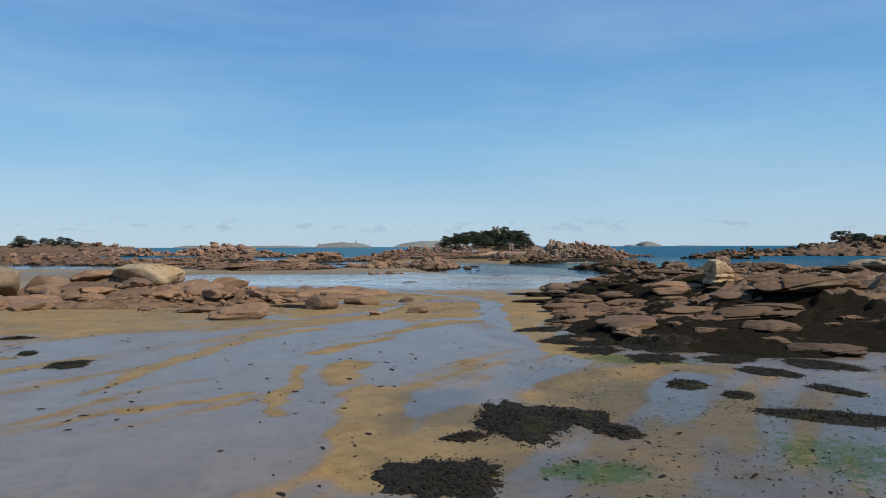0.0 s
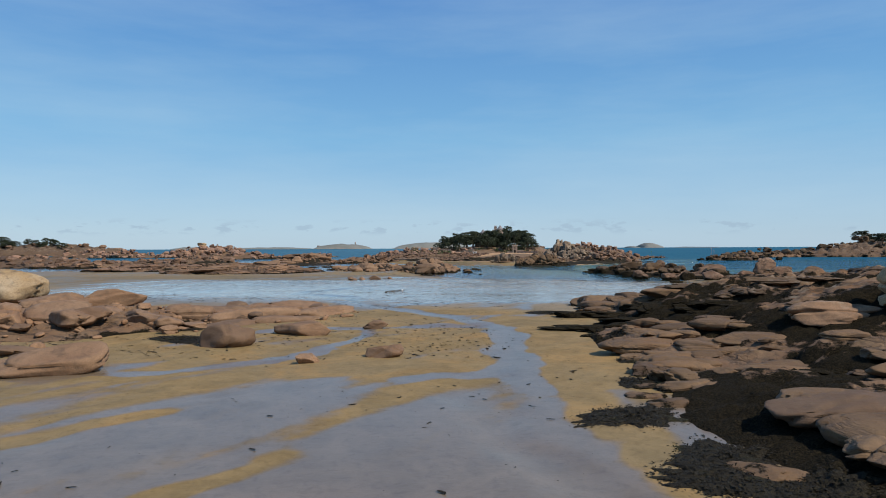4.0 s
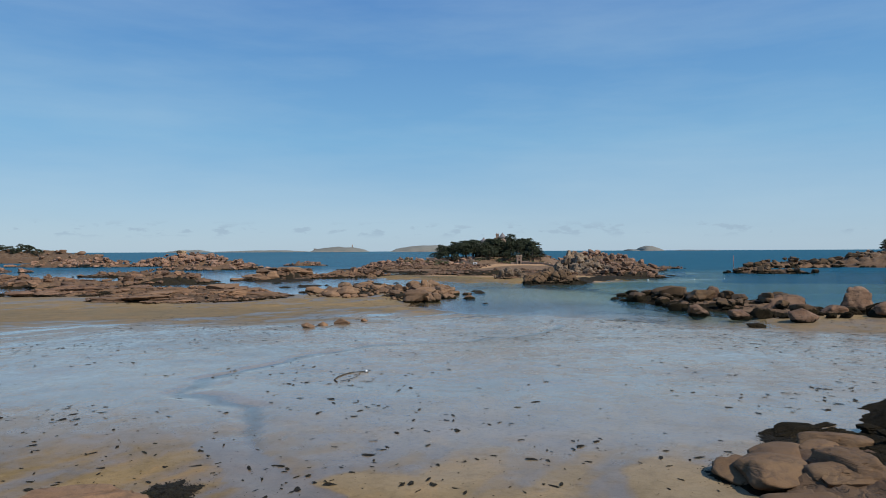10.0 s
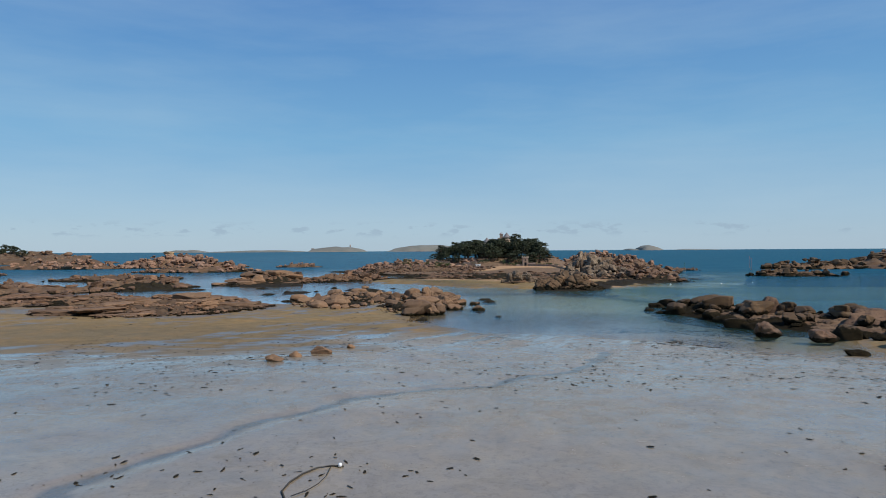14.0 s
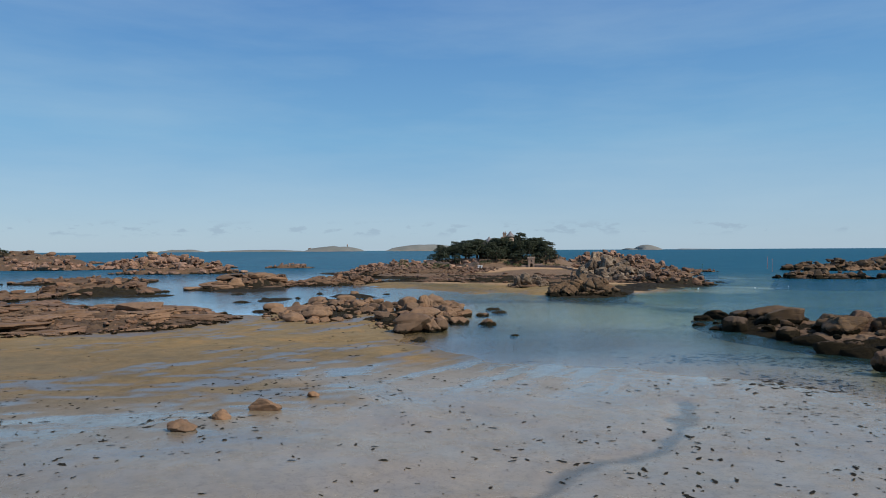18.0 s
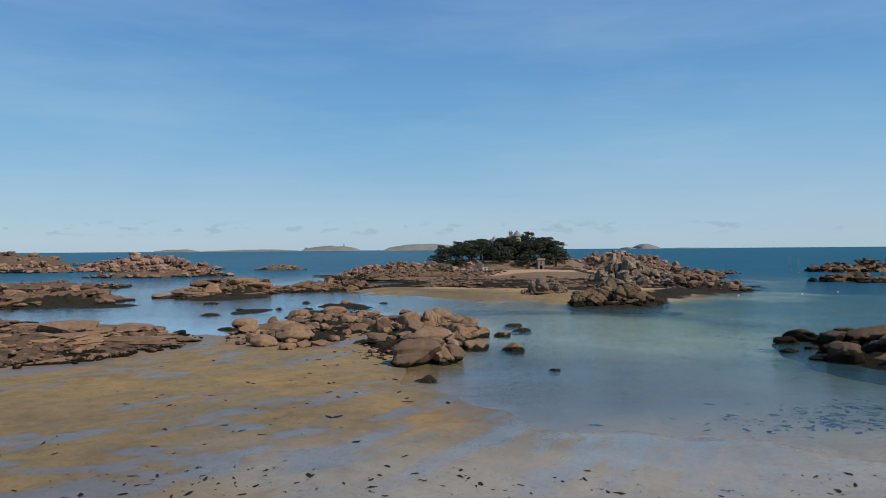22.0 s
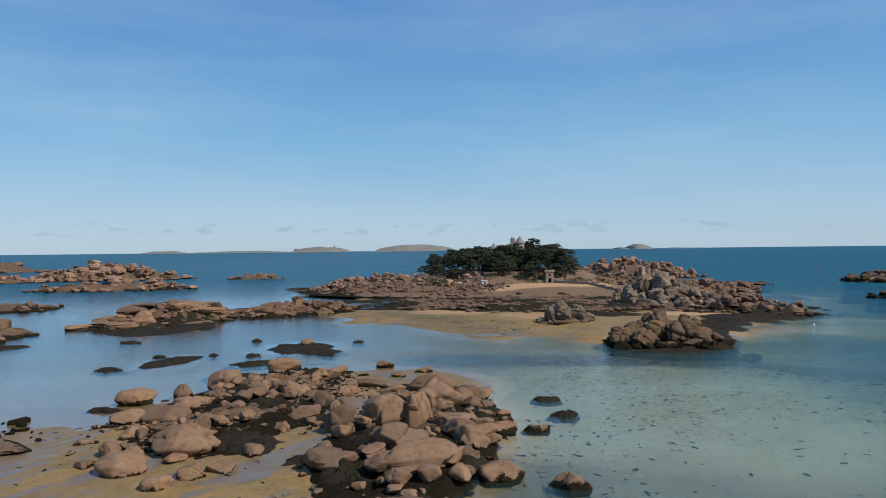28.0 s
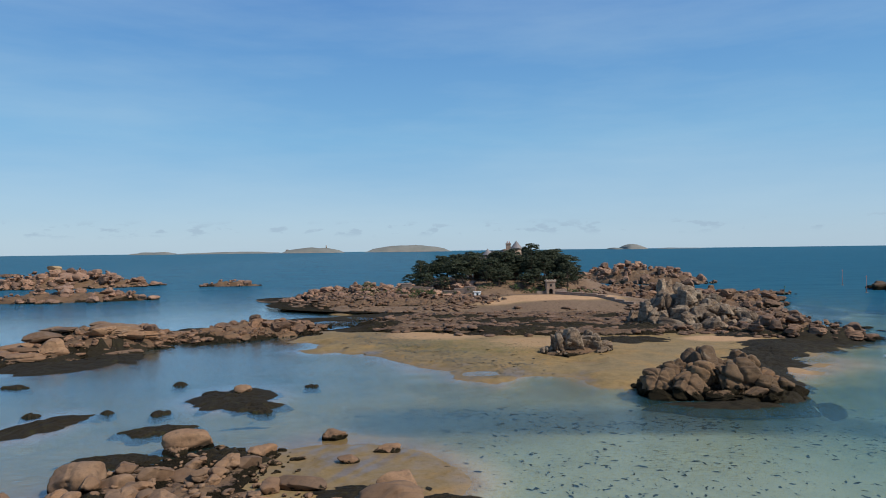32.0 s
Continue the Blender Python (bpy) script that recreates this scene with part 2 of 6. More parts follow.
def sand_material():
    m, n, l, b = material("sand", 0.8, 0.35)
    wet, green, depth = attr(n, "wet"), attr(n, "green"), attr(n, "pale")
    fine = tex(n, l, 9.0, 6, 0.7, coord="World")
    mid = tex(n, l, 0.55, 7, 0.65, coord="World", distortion=0.5)
    big = tex(n, l, 0.06, 4, 0.55, coord="World")
    dry = mixc(n, l, ramp(n, l, mid, (0.34, 0.0), (0.66, 1.0)), (0.195, 0.120, 0.038), (0.292, 0.190, 0.074))
    dry = mixc(n, l, ramp(n, l, big, (0.4, 0.0), (0.62, 0.7)), dry, (0.228, 0.163, 0.080))
    hue = tex(n, l, 0.16, 6, 0.7, coord="World", distortion=0.9)
    dry = mixc(n, l, ramp(n, l, hue, (0.52, 0.0), (0.66, 0.75)), dry, (0.330, 0.190, 0.062))
    dry = mixc(n, l, ramp(n, l, hue, (0.34, 0.75), (0.48, 0.0)), dry, (0.170, 0.118, 0.050))
    dry = mixc(n, l, depth, dry, mixc(n, l, ramp(n, l, hue, (0.36, 0.0), (0.64, 1.0)), (0.262, 0.208, 0.146), (0.318, 0.256, 0.182)))
    dry = mixc(n, l, attr(n, "shell"), dry, (0.430, 0.385, 0.280))
    dry = mixc(n, l, attr(n, "beach"), dry, (0.47, 0.275, 0.140))
    w = mathn(n, l, "ADD", wet, mathn(n, l, "MULTIPLY", mathn(n, l, "SUBTRACT", mid, 0.5), 0.55))
    wf = ramp(n, l, w, (0.36, 0.0), (0.48, 0.45), (0.66, 1.0))
    col = mixc(n, l, mathn(n, l, "MULTIPLY", wf, mathn(n, l, "SUBTRACT", 0.85, mathn(n, l, "MULTIPLY", depth, 0.6))), dry, mixc(n, l, ramp(n, l, mid, (0.3, 0.0), (0.7, 1.0)), (0.138, 0.100, 0.066), (0.192, 0.139, 0.092)))
    g = mathn(n, l, "ADD", green, mathn(n, l, "MULTIPLY", mathn(n, l, "SUBTRACT", tex(n, l, 2.6, 8, 0.8, coord="World", distortion=1.2), 0.5), 3.2))
    gf = ramp(n, l, g, (0.58, 0.0), (0.70, 0.9))
    col = mixc(n, l, gf, col, mixc(n, l, fine, (0.018, 0.052, 0.004), (0.055, 0.088, 0.012)))
    col = mixc(n, l, ramp(n, l, fine, (0.28, 0.6), (0.42, 0.0)), col, (0.12, 0.09, 0.05))
    mottle = tex(n, l, 2.4, 7, 0.75, coord="World", distortion=0.7)
    col = mixc(n, l, ramp(n, l, mottle, (0.32, 0.65), (0.50, 0.0)), col, mixc(n, l, 1.0, col, (0.60, 0.57, 0.52), "MULTIPLY"))
    stain = tex(n, l, 0.28, 8, 0.72, coord="World", distortion=1.2)
    col = mixc(n, l, ramp(n, l, stain, (0.48, 0.0), (0.62, 0.45)), col, mixc(n, l, 1.0, col, (0.72, 0.70, 0.64), "MULTIPLY"))
    earth = mixc(n, l, ramp(n, l, mottle, (0.4, 0.0), (0.62, 1.0)), (0.100, 0.060, 0.034), (0.235, 0.148, 0.088))
    col = mixc(n, l, attr(n, "soil"), col, earth)
    # Dark bed: real grit, plus the dark look of water put into sand.
    col = mixc(n, l, mathn(n, l, "MULTIPLY", attr(n, "grit_dark_water"), mathn(n, l, "SUBTRACT", 1.0, gf, True)), col, mixc(n, l, mottle, (0.034, 0.036, 0.034), (0.075, 0.070, 0.052)))
    l.new(col, b.inputs["Base Color"])
    l.new(mathn(n, l, "SUBTRACT", mathn(n, l, "SUBTRACT", 0.85, mathn(n, l, "MULTIPLY", depth, 0.50)), mathn(n, l, "MULTIPLY", wf, 0.35)), b.inputs["Roughness"])
    l.new(mathn(n, l, "MULTIPLY", ramp(n, l, w, (0.46, 0.0), (0.62, 0.55), (0.82, 0.80)), mathn(n, l, "SUBTRACT", 1.0, gf, True)), b.inputs["Coat Weight"])
    b.inputs["Coat Roughness"].default_value, b.inputs["Coat IOR"].default_value = 0.27, 1.36
    ripples = tex(n, l, 1.0, 4, 0.6, stretch=(1.2, 6.0, 1.0), coord="World", distortion=0.8)
    h = mathn(n, l, "ADD", mathn(n, l, "MULTIPLY", ripples, 0.6), mathn(n, l, "MULTIPLY", fine, 0.5))
    k = bump(n, l, b, h, 0.35, 0.05)
    l.new(mathn(n, l, "SUBTRACT", 0.4, mathn(n, l, "MULTIPLY", wf, 0.24)), k.inputs["Strength"])
    return m


SAND = sand_material()


def water_material():
    """Sea water: a glossy rippled skin over a clear layer that turns opaque and blue with its depth."""
    m = bpy.data.materials.new("sea_water")
    m.use_nodes = True
    n, l = m.node_tree.nodes, m.node_tree.links
    n.clear()
    out = n.new("ShaderNodeOutputMaterial")
    clear, body, skin = n.new("ShaderNodeBsdfTransparent"), n.new("ShaderNodeBsdfDiffuse"), n.new("ShaderNodeBsdfGlossy")
    depth = attr(n, "depth")
    fog = mathn(n, l, "SUBTRACT", 1.0, mathn(n, l, "POWER", 2.718, mathn(n, l, "MULTIPLY", depth, -0.28)))
    l.new(ramp(n, l, fog, (0.0, (1.0, 1.0, 1.0)), (0.15, (0.74, 0.95, 0.88)), (0.45, (0.42, 0.80, 0.76)), (1.0, (0.20, 0.60, 0.66))), clear.inputs["Color"])
    # Wave contrast of the open sea: lighter and darker streaks painted into the colour.
    patch = ramp(n, l, tex(n, l, 0.06, 10, 0.78, stretch=(0.35, 1.6, 1), coord="World", distortion=0.6), (0.34, 0.0), (0.68, 1.0))
    painted_chop = ramp(n, l, tex(n, l, 0.55, 6, 0.75, stretch=(0.22, 1.5, 1), coord="World", distortion=0.4), (0.36, 0.0), (0.66, 1.0))
    deep = mixc(n, l, mixc(n, l, 0.45, patch, painted_chop), (0.003, 0.054, 0.105), (0.030, 0.135, 0.195))
    l.new(mixc(n, l, ramp(n, l, fog, (0.12, 0.0), (0.6, 1.0)), (0.072, 0.150, 0.138), deep), body.inputs["Color"])
    skin.inputs["Roughness"].default_value, skin.inputs["Color"].default_value = 0.12, (0.86, 0.93, 1.0, 1.0)
    small = tex(n, l, 1.7, 4, 0.6, stretch=(0.5, 1.4, 1), coord="World", distortion=0.3)
    swell = tex(n, l, 0.12, 4, 0.6, stretch=(0.4, 1.5, 1), coord="World")
    k = n.new("ShaderNodeBump")
    k.inputs["Distance"].default_value = 0.25
    l.new(mathn(n, l, "ADD", mathn(n, l, "MULTIPLY", small, 1.0), swell), k.inputs["Height"])
    breeze = ramp(n, l, tex(n, l, 0.035, 4, 0.6, stretch=(0.5, 1.3, 1), coord="World", distortion=0.8), (0.40, 0.16), (0.62, 0.42))
    where, gust = n.new("ShaderNodeNewGeometry"), n.new("ShaderNodeMapRange")
    side = n.new("ShaderNodeSeparateXYZ")
    l.new(where.outputs["Position"], side.inputs[0])
    for key, value in (("From Min", -30.0), ("From Max", 45.0), ("To Min", 0.25), ("To Max", 1.15)):
        gust.inputs[key].default_value = value
    l.new(side.outputs["X"], gust.inputs["Value"])
    breeze = mathn(n, l, "MULTIPLY", breeze, gust.outputs[0])
    l.new(mathn(n, l, "ADD", breeze, mathn(n, l, "MULTIPLY", fog, 0.6), True), k.inputs["Strength"])
    for s in (skin, body):
        l.new(k.outputs[0], s.inputs["Normal"])
    fres = n.new("ShaderNodeFresnel")
    fres.inputs["IOR"].default_value = 1.33
    l.new(k.outputs[0], fres.inputs["Normal"])
    inner, whole = n.new("ShaderNodeMixShader"), n.new("ShaderNodeMixShader")
    l.new(fog, inner.inputs[0]), l.new(clear.outputs[0], inner.inputs[1]), l.new(body.outputs[0], inner.inputs[2])
    l.new(mathn(n, l, "MULTIPLY", mathn(n, l, "MULTIPLY", fres.outputs[0], mathn(n, l, "SUBTRACT", 2.0, mathn(n, l, "MULTIPLY", gust.outputs[0], 1.05)), True), mathn(n, l, "SUBTRACT", 1.0, mathn(n, l, "MULTIPLY", fog, 0.88))), whole.inputs[0])
    l.new(inner.outputs[0], whole.inputs[1]), l.new(skin.outputs[0], whole.inputs[2])
    l.new(whole.outputs[0], out.inputs["Surface"])
    return m


WATER = water_material()


def weed_material():
    m, n, l, b = material("bladder_wrack", 0.8, 0.15)
    f = tex(n, l, 6.0, 5, 0.7, coord="World")
    g = tex(n, l, 0.8, 5, 0.6, coord="World")
    c = mixc(n, l, ramp(n, l, f, (0.35, 0.0), (0.7, 1.0)), (0.010, 0.008, 0.006), (0.040, 0.030, 0.014))
    c = mixc(n, l, ramp(n, l, g, (0.58, 0.0), (0.72, 0.7)), c, (0.050, 0.045, 0.012))
    l.new(c, b.inputs["Base Color"])
    bump(n, l, b, f, 1.0, 0.15)
    return m


WEED = weed_material()


def plain(name, a, c, scale, rough=0.8, relief=0.4, dist=0.05, stretch=None):
    """Two-tone surface with grain."""
    m, n, l, b = material(name, rough, 0.35)
    f = tex(n, l, scale, 6, 0.65, stretch)
    k = tex(n, l, scale * 0.13, 4, 0.6)
    col = mixc(n, l, ramp(n, l, f, (0.3, 0.0), (0.7, 1.0)), a, c)
    col = mixc(n, l, ramp(n, l, k, (0.35, 0.35), (0.6, 0.0)), col, tuple(v * 0.55 for v in a))
    l.new(col, b.inputs["Base Color"])
    bump(n, l, b, f, relief, dist)
    return m


PINE = plain("pine_needles", (0.016, 0.023, 0.010), (0.052, 0.062, 0.025), 1.5, 0.7, 0.2)
SHRUB = plain("shrub_leaves", (0.035, 0.06, 0.016), (0.09, 0.12, 0.035), 1.5, 0.7, 0.2)
BARK = plain("pine_bark", (0.09, 0.06, 0.042), (0.17, 0.12, 0.09), 3.0, 0.9, 0.6, stretch=(3, 3, 0.6))
STONE = plain("castle_stone", (0.25, 0.17, 0.125), (0.36, 0.265, 0.20), 1.3, 0.85)
DRESSED = plain("dressed_stone", (0.36, 0.27, 0.20), (0.48, 0.38, 0.29), 2.0, 0.8)
SLATE = plain("roof_slate", (0.17, 0.15, 0.145), (0.27, 0.235, 0.22), 2.5, 0.5)
DARK = plain("dark_opening", (0.012, 0.012, 0.013), (0.03, 0.03, 0.03), 3.0, 0.35, 0.1)
# Heath greyed and lightened: distance haze sits in this base colour.
HAZY_HEATH = plain("hazy_heath", (0.16, 0.165, 0.14), (0.23, 0.215, 0.18), 0.02, 0.9, 0.3, 1.0)
FAR_ROCK = plain("far_rock", (0.20, 0.15, 0.115), (0.33, 0.25, 0.19), 0.05, 0.9, 0.6, 1.0)
WHITE = plain("white_paint", (0.74, 0.74, 0.72), (0.80, 0.80, 0.79), 3.0, 0.6, 0.05)
RED = plain("red_paint", (0.30, 0.12, 0.09), (0.38, 0.17, 0.13), 3.0, 0.6, 0.1)
GREEN_PAINT = plain("green_paint", (0.02, 0.09, 0.05), (0.04, 0.13, 0.07), 3.0, 0.6, 0.1)
ROPE = plain("tarred_rope", (0.03, 0.028, 0.024), (0.07, 0.06, 0.05), 8.0, 0.9, 0.3)


# ---------------- mesh helpers ----------------
def mesh_from(name, verts, faces, smooth=True):
    me = bpy.data.meshes.new(name)
    verts = np.asarray(verts, np.float32)
    me.vertices.add(len(verts))
    me.vertices.foreach_set("co", verts.ravel())
    if isinstance(faces, np.ndarray):
        k = faces.shape[1]
        me.loops.add(faces.size)
        me.loops.foreach_set("vertex_index", faces.ravel().astype(np.int32))
        me.polygons.add(len(faces))
        me.polygons.foreach_set("loop_start", np.arange(0, faces.size, k, dtype=np.int32))
        me.polygons.foreach_set("loop_total", np.full(len(faces), k, np.int32))
        me.update(calc_edges=True)
    else:
        me.clear_geometry()
        me.from_pydata([tuple(map(float, v)) for v in verts], [], faces)
    if smooth:
        me.polygons.foreach_set("use_smooth", np.ones(len(me.polygons), bool))
    me.update()
    return me


def grid_faces(nu, nv):
    i = np.arange((nu - 1) * (nv - 1))
    a = (i // (nv - 1)) * nv + i % (nv - 1)
    return np.stack([a, a + nv, a + nv + 1, a + 1], 1)


def floats(me, name, values):
    me.attributes.new(name, "FLOAT", "POINT").data.foreach_set("value", np.asarray(values, np.float32).ravel())


def part(name, data, mat, parent=None, label="", at=None):
    """Links a bmesh or a mesh as one object under a thing or a part."""
    if isinstance(data, bmesh.types.BMesh):
        me = bpy.data.meshes.new(name)
        data.to_mesh(me)
        data.free()
        data = me
    if mat and not data.materials:
        data.materials.append(mat)
    ob = new(name, data)
    if parent:
        ob.parent = parent
    if at is not None:
        ob.matrix_basis = at
    return tagged(ob, label)


def thing(name, label, category, group="", kind="", at=(0, 0, 0), rz=0.0):
    ob = new(name)
    ob.empty_display_size = 0.5
    ob.matrix_basis = pose(*at, 0, 0, rz)
    return tagged(ob, label, category, group, kind)


def box(bm, x0, x1, y0, y1, z0, z1, bevel=0.0):
    r = bmesh.ops.create_cube(bm, size=1.0, matrix=Matrix.Translation(((x0 + x1) / 2, (y0 + y1) / 2, (z0 + z1) / 2)) @ Matrix.Diagonal((x1 - x0, y1 - y0, z1 - z0, 1)))
    if bevel:
        bmesh.ops.bevel(bm, geom=list({e for v in r["verts"] for e in v.link_edges}), offset=bevel, segments=1, affect="EDGES")
    return bm


def boxes(*rows, bevel=0.0):
    bm = bmesh.new()
    for r in rows:
        box(bm, *r, bevel=bevel)
    return bm


def tube(pts, radii, sides=8):
    """A tapered tube along points, as a bmesh."""
    bm, rings = bmesh.new(), []
    pts = [Vector(p) for p in pts]
    for i, p in enumerate(pts):
        d = (pts[min(i + 1, len(pts) - 1)] - pts[max(i - 1, 0)]).normalized()
        u = d.orthogonal().normalized()
        v = d.cross(u)
        r = radii[i] if i < len(radii) else radii[-1]
        rings.append([bm.verts.new(p + (u * math.cos(2 * math.pi * k / sides) + v * math.sin(2 * math.pi * k / sides)) * r) for k in range(sides)])
    for a, b in zip(rings[:-1], rings[1:]):
        for k in range(sides):
            bm.faces.new((a[k], a[(k + 1) % sides], b[(k + 1) % sides], b[k]))
    bm.faces.new(rings[0][::-1]), bm.faces.new(rings[-1])
    for f in bm.faces:
        f.smooth = True
    return bm


# ---------------- the ground: beach, banks, lagoon floor, island ----------------
STREAMS = [
    ([(-40, 8), (-18, 24), (-19, 32), (-18, 44), (-15, 49), (-14, 62), (-7, 74), (3, 80)], 1.5),
    ([(9, 14), (4.6, 28), (4, 41), (2, 57), (5, 70), (5.3, 83), (-2.5, 93), (-7, 99), (-13, 113), (-19, 117), (-18.5, 123), (-14.5, 132), (-8.5, 142), (-3, 147.5), (4, 150.7), (7.2, 155), (12.8, 159), (18, 167), (21, 174)], 1.1),
    ([(-11.5, 60), (-8.4, 63.3), (-6.5, 66.5), (-5.3, 71.7), (-6.5, 78), (-3.6, 79.6), (4, 80)], 0.8),
    ([(-6.2, 76.6), (-10.6, 78), (-12.7, 75.9), (-22, 82)], 0.5),
]


def ground_z(x, y):
    x, y = np.asarray(x, float), np.asarray(y, float)
    wob = fbm(x * 0.045, y * 0.045, 0, 3, 4) - 0.5
    yy = y + 26 * wob
    z = 1.7 * (1 - sstep(100, 198, yy)) - 0.62 * sstep(186, 240, yy) - 0.30 * sstep(268, 318, yy)
    z = z + 0.76 * sstep(12, -14, x + 14 * wob) * sstep(120, 165, y) * (1 - sstep(246, 288, yy - 0.02 * x))
    z = z + 1.1 * sstep(-25, -75, x) * (1 - sstep(60, 150, y))
    z = z - 3.2 * sstep(24, 95, x + 20 * wob) * sstep(140, 240, y)
    z = z - 9.0 * sstep(400, 640, y + 0.3 * np.abs(x)) - 6.0 * sstep(240, 600, np.abs(x)) * sstep(200, 400, y)
    def rise(z, h, drop, e0, e1, e):
        return np.maximum(z, h - drop * np.maximum(0, (e - e0) / (e1 - e0)) ** 1.3)
    # shoal under the central boulder pile
    z = rise(z, 0.35, 1.1, 0.7, 1.25, ell(x, y, -19, 246, 23, 32, -12) + 0.5 * wob)
    for cx, cy, rx, ry in ((-26, 308, 8, 9), (-45, 295, 5, 8), (-66, 340, 12, 12), (-12, 383, 12, 8)):
        z = rise(z, -0.04, 0.9, 0.75, 1.35, ell(x, y, cx, cy, rx, ry, 0) + 0.5 * wob)
    z = rise(z, 0.14, 0.7, 0.7, 1.2, ell(x, y, -7, 274, 13, 17, -8) + 0.7 * wob)
    # sand spit beyond the channel boulders
    z = rise(z, 0.45, 1.2, 0.7, 1.25, ell(x, y, 84, 177, 32, 15, 8) + 0.5 * wob)
    # island: low tidal platform, upper beach, wooded mound
    z = rise(z, 0.9, 2.4, 0.72, 1.1, ell(x, y, 42, 385, 62, 74, -18) + 0.9 * wob)
    z = rise(z, 0.5, 1.2, 0.8, 1.15, ell(x, y, 16, 350, 27, 26, 0) + 0.6 * wob)
    z = rise(z, 2.0, 4.0, 0.55, 1.15, ell(x, y, -2, 440, 46, 30, -30) + 0.7 * wob)
    z = rise(z, 4.4, 3.4, 0.45, 1.15, ell(x, y, 46, 434, 34, 24, 0) + 0.3 * wob)
    z = rise(z, 8.0, 6.5, 0.62, 1.05, ell(x, y, 32, 488, 46, 44, 0) + 0.5 * wob)
    # channels worn into the beach
    for pts, w in STREAMS:
        near = (x > -60) & (x < 60) & (y > 0) & (y < 200)
        d = np.full(np.shape(x), 99.0)
        if np.any(near):
            xs, ys = np.broadcast_arrays(x, y)
            d[near] = along(xs[near] + 3 * (fbm(xs[near] * 0.25, ys[near] * 0.25, 0, 8, 3) - 0.5), ys[near], pts)
        z = z - 0.10 * (1 - sstep(w * 0.5, w * 1.6, d))
    z = z + 0.10 * (fbm(x * 0.09, y * 0.09, 0, 5, 3) - 0.5) * (1 - sstep(240, 300, y))
    return z


BARS = [   # dry bars of ochre sand between the runnels: a line and its half width
    ([(-6.0, 35.4), (-5.2, 31.7), (-3.7, 27), (-2.6, 18)], 1.35),
    ([(-17.2, 29), (-16.3, 39), (-15.2, 46.5)], 0.75),
    ([(-15.0, 47.7), (-10.9, 51.5)], 0.8),
    ([(-8.4, 40.6), (-4.0, 46.6)], 0.9),
    ([(-7.2, 25), (-8.4, 35)], 0.5),
    ([(-13.5, 25.5), (-9.5, 28.4)], 0.4),
    ([(7.4, 86), (6.8, 60), (6.4, 51), (7.4, 41), (9.6, 37.2), (14, 34)], 1.3),
    ([(0.2, 20), (1.2, 24)], 1.6),
    ([(4.9, 30.6), (6.2, 30.8)], 0.6),
    ([(-4.6, 70), (-1.2, 71), (2.6, 76)], 3.2),
    ([(-5.8, 60.6), (-1.5, 61.4), (2.4, 64)], 2.0),
    ([(-19, 66), (-10.8, 67)], 2.4),
    ([(-26, 84), (-14, 81.5), (-8, 83.5), (-3, 84.6)], 2.8),
    ([(-3, 96.4), (2, 91), (8, 92)], 2.0),
    ([(12.6, 98), (12.4, 82), (9.6, 70), (8.4, 58)], 2.0),
]
RUNNELS = [
    ([(4.4, 56), (4.4, 63), (4.9, 71), (5.3, 78), (1.2, 87.5), (-3, 93), (-7.3, 97.5), (-11.6, 104)], 1.3),
    ([(-24, 58), (-14.6, 60.6), (-9.6, 63.2), (-7.2, 66.5), (-5.6, 72.1), (-5.4, 78.0), (0.3, 81.2), (3.5, 80)], 0.6),
    ([(-1.3, 57.6), (2.5, 59.8), (4.3, 62.3)], 0.7),
    ([(-12.5, 77), (-9.5, 79), (-5.6, 78.6)], 0.6),
]


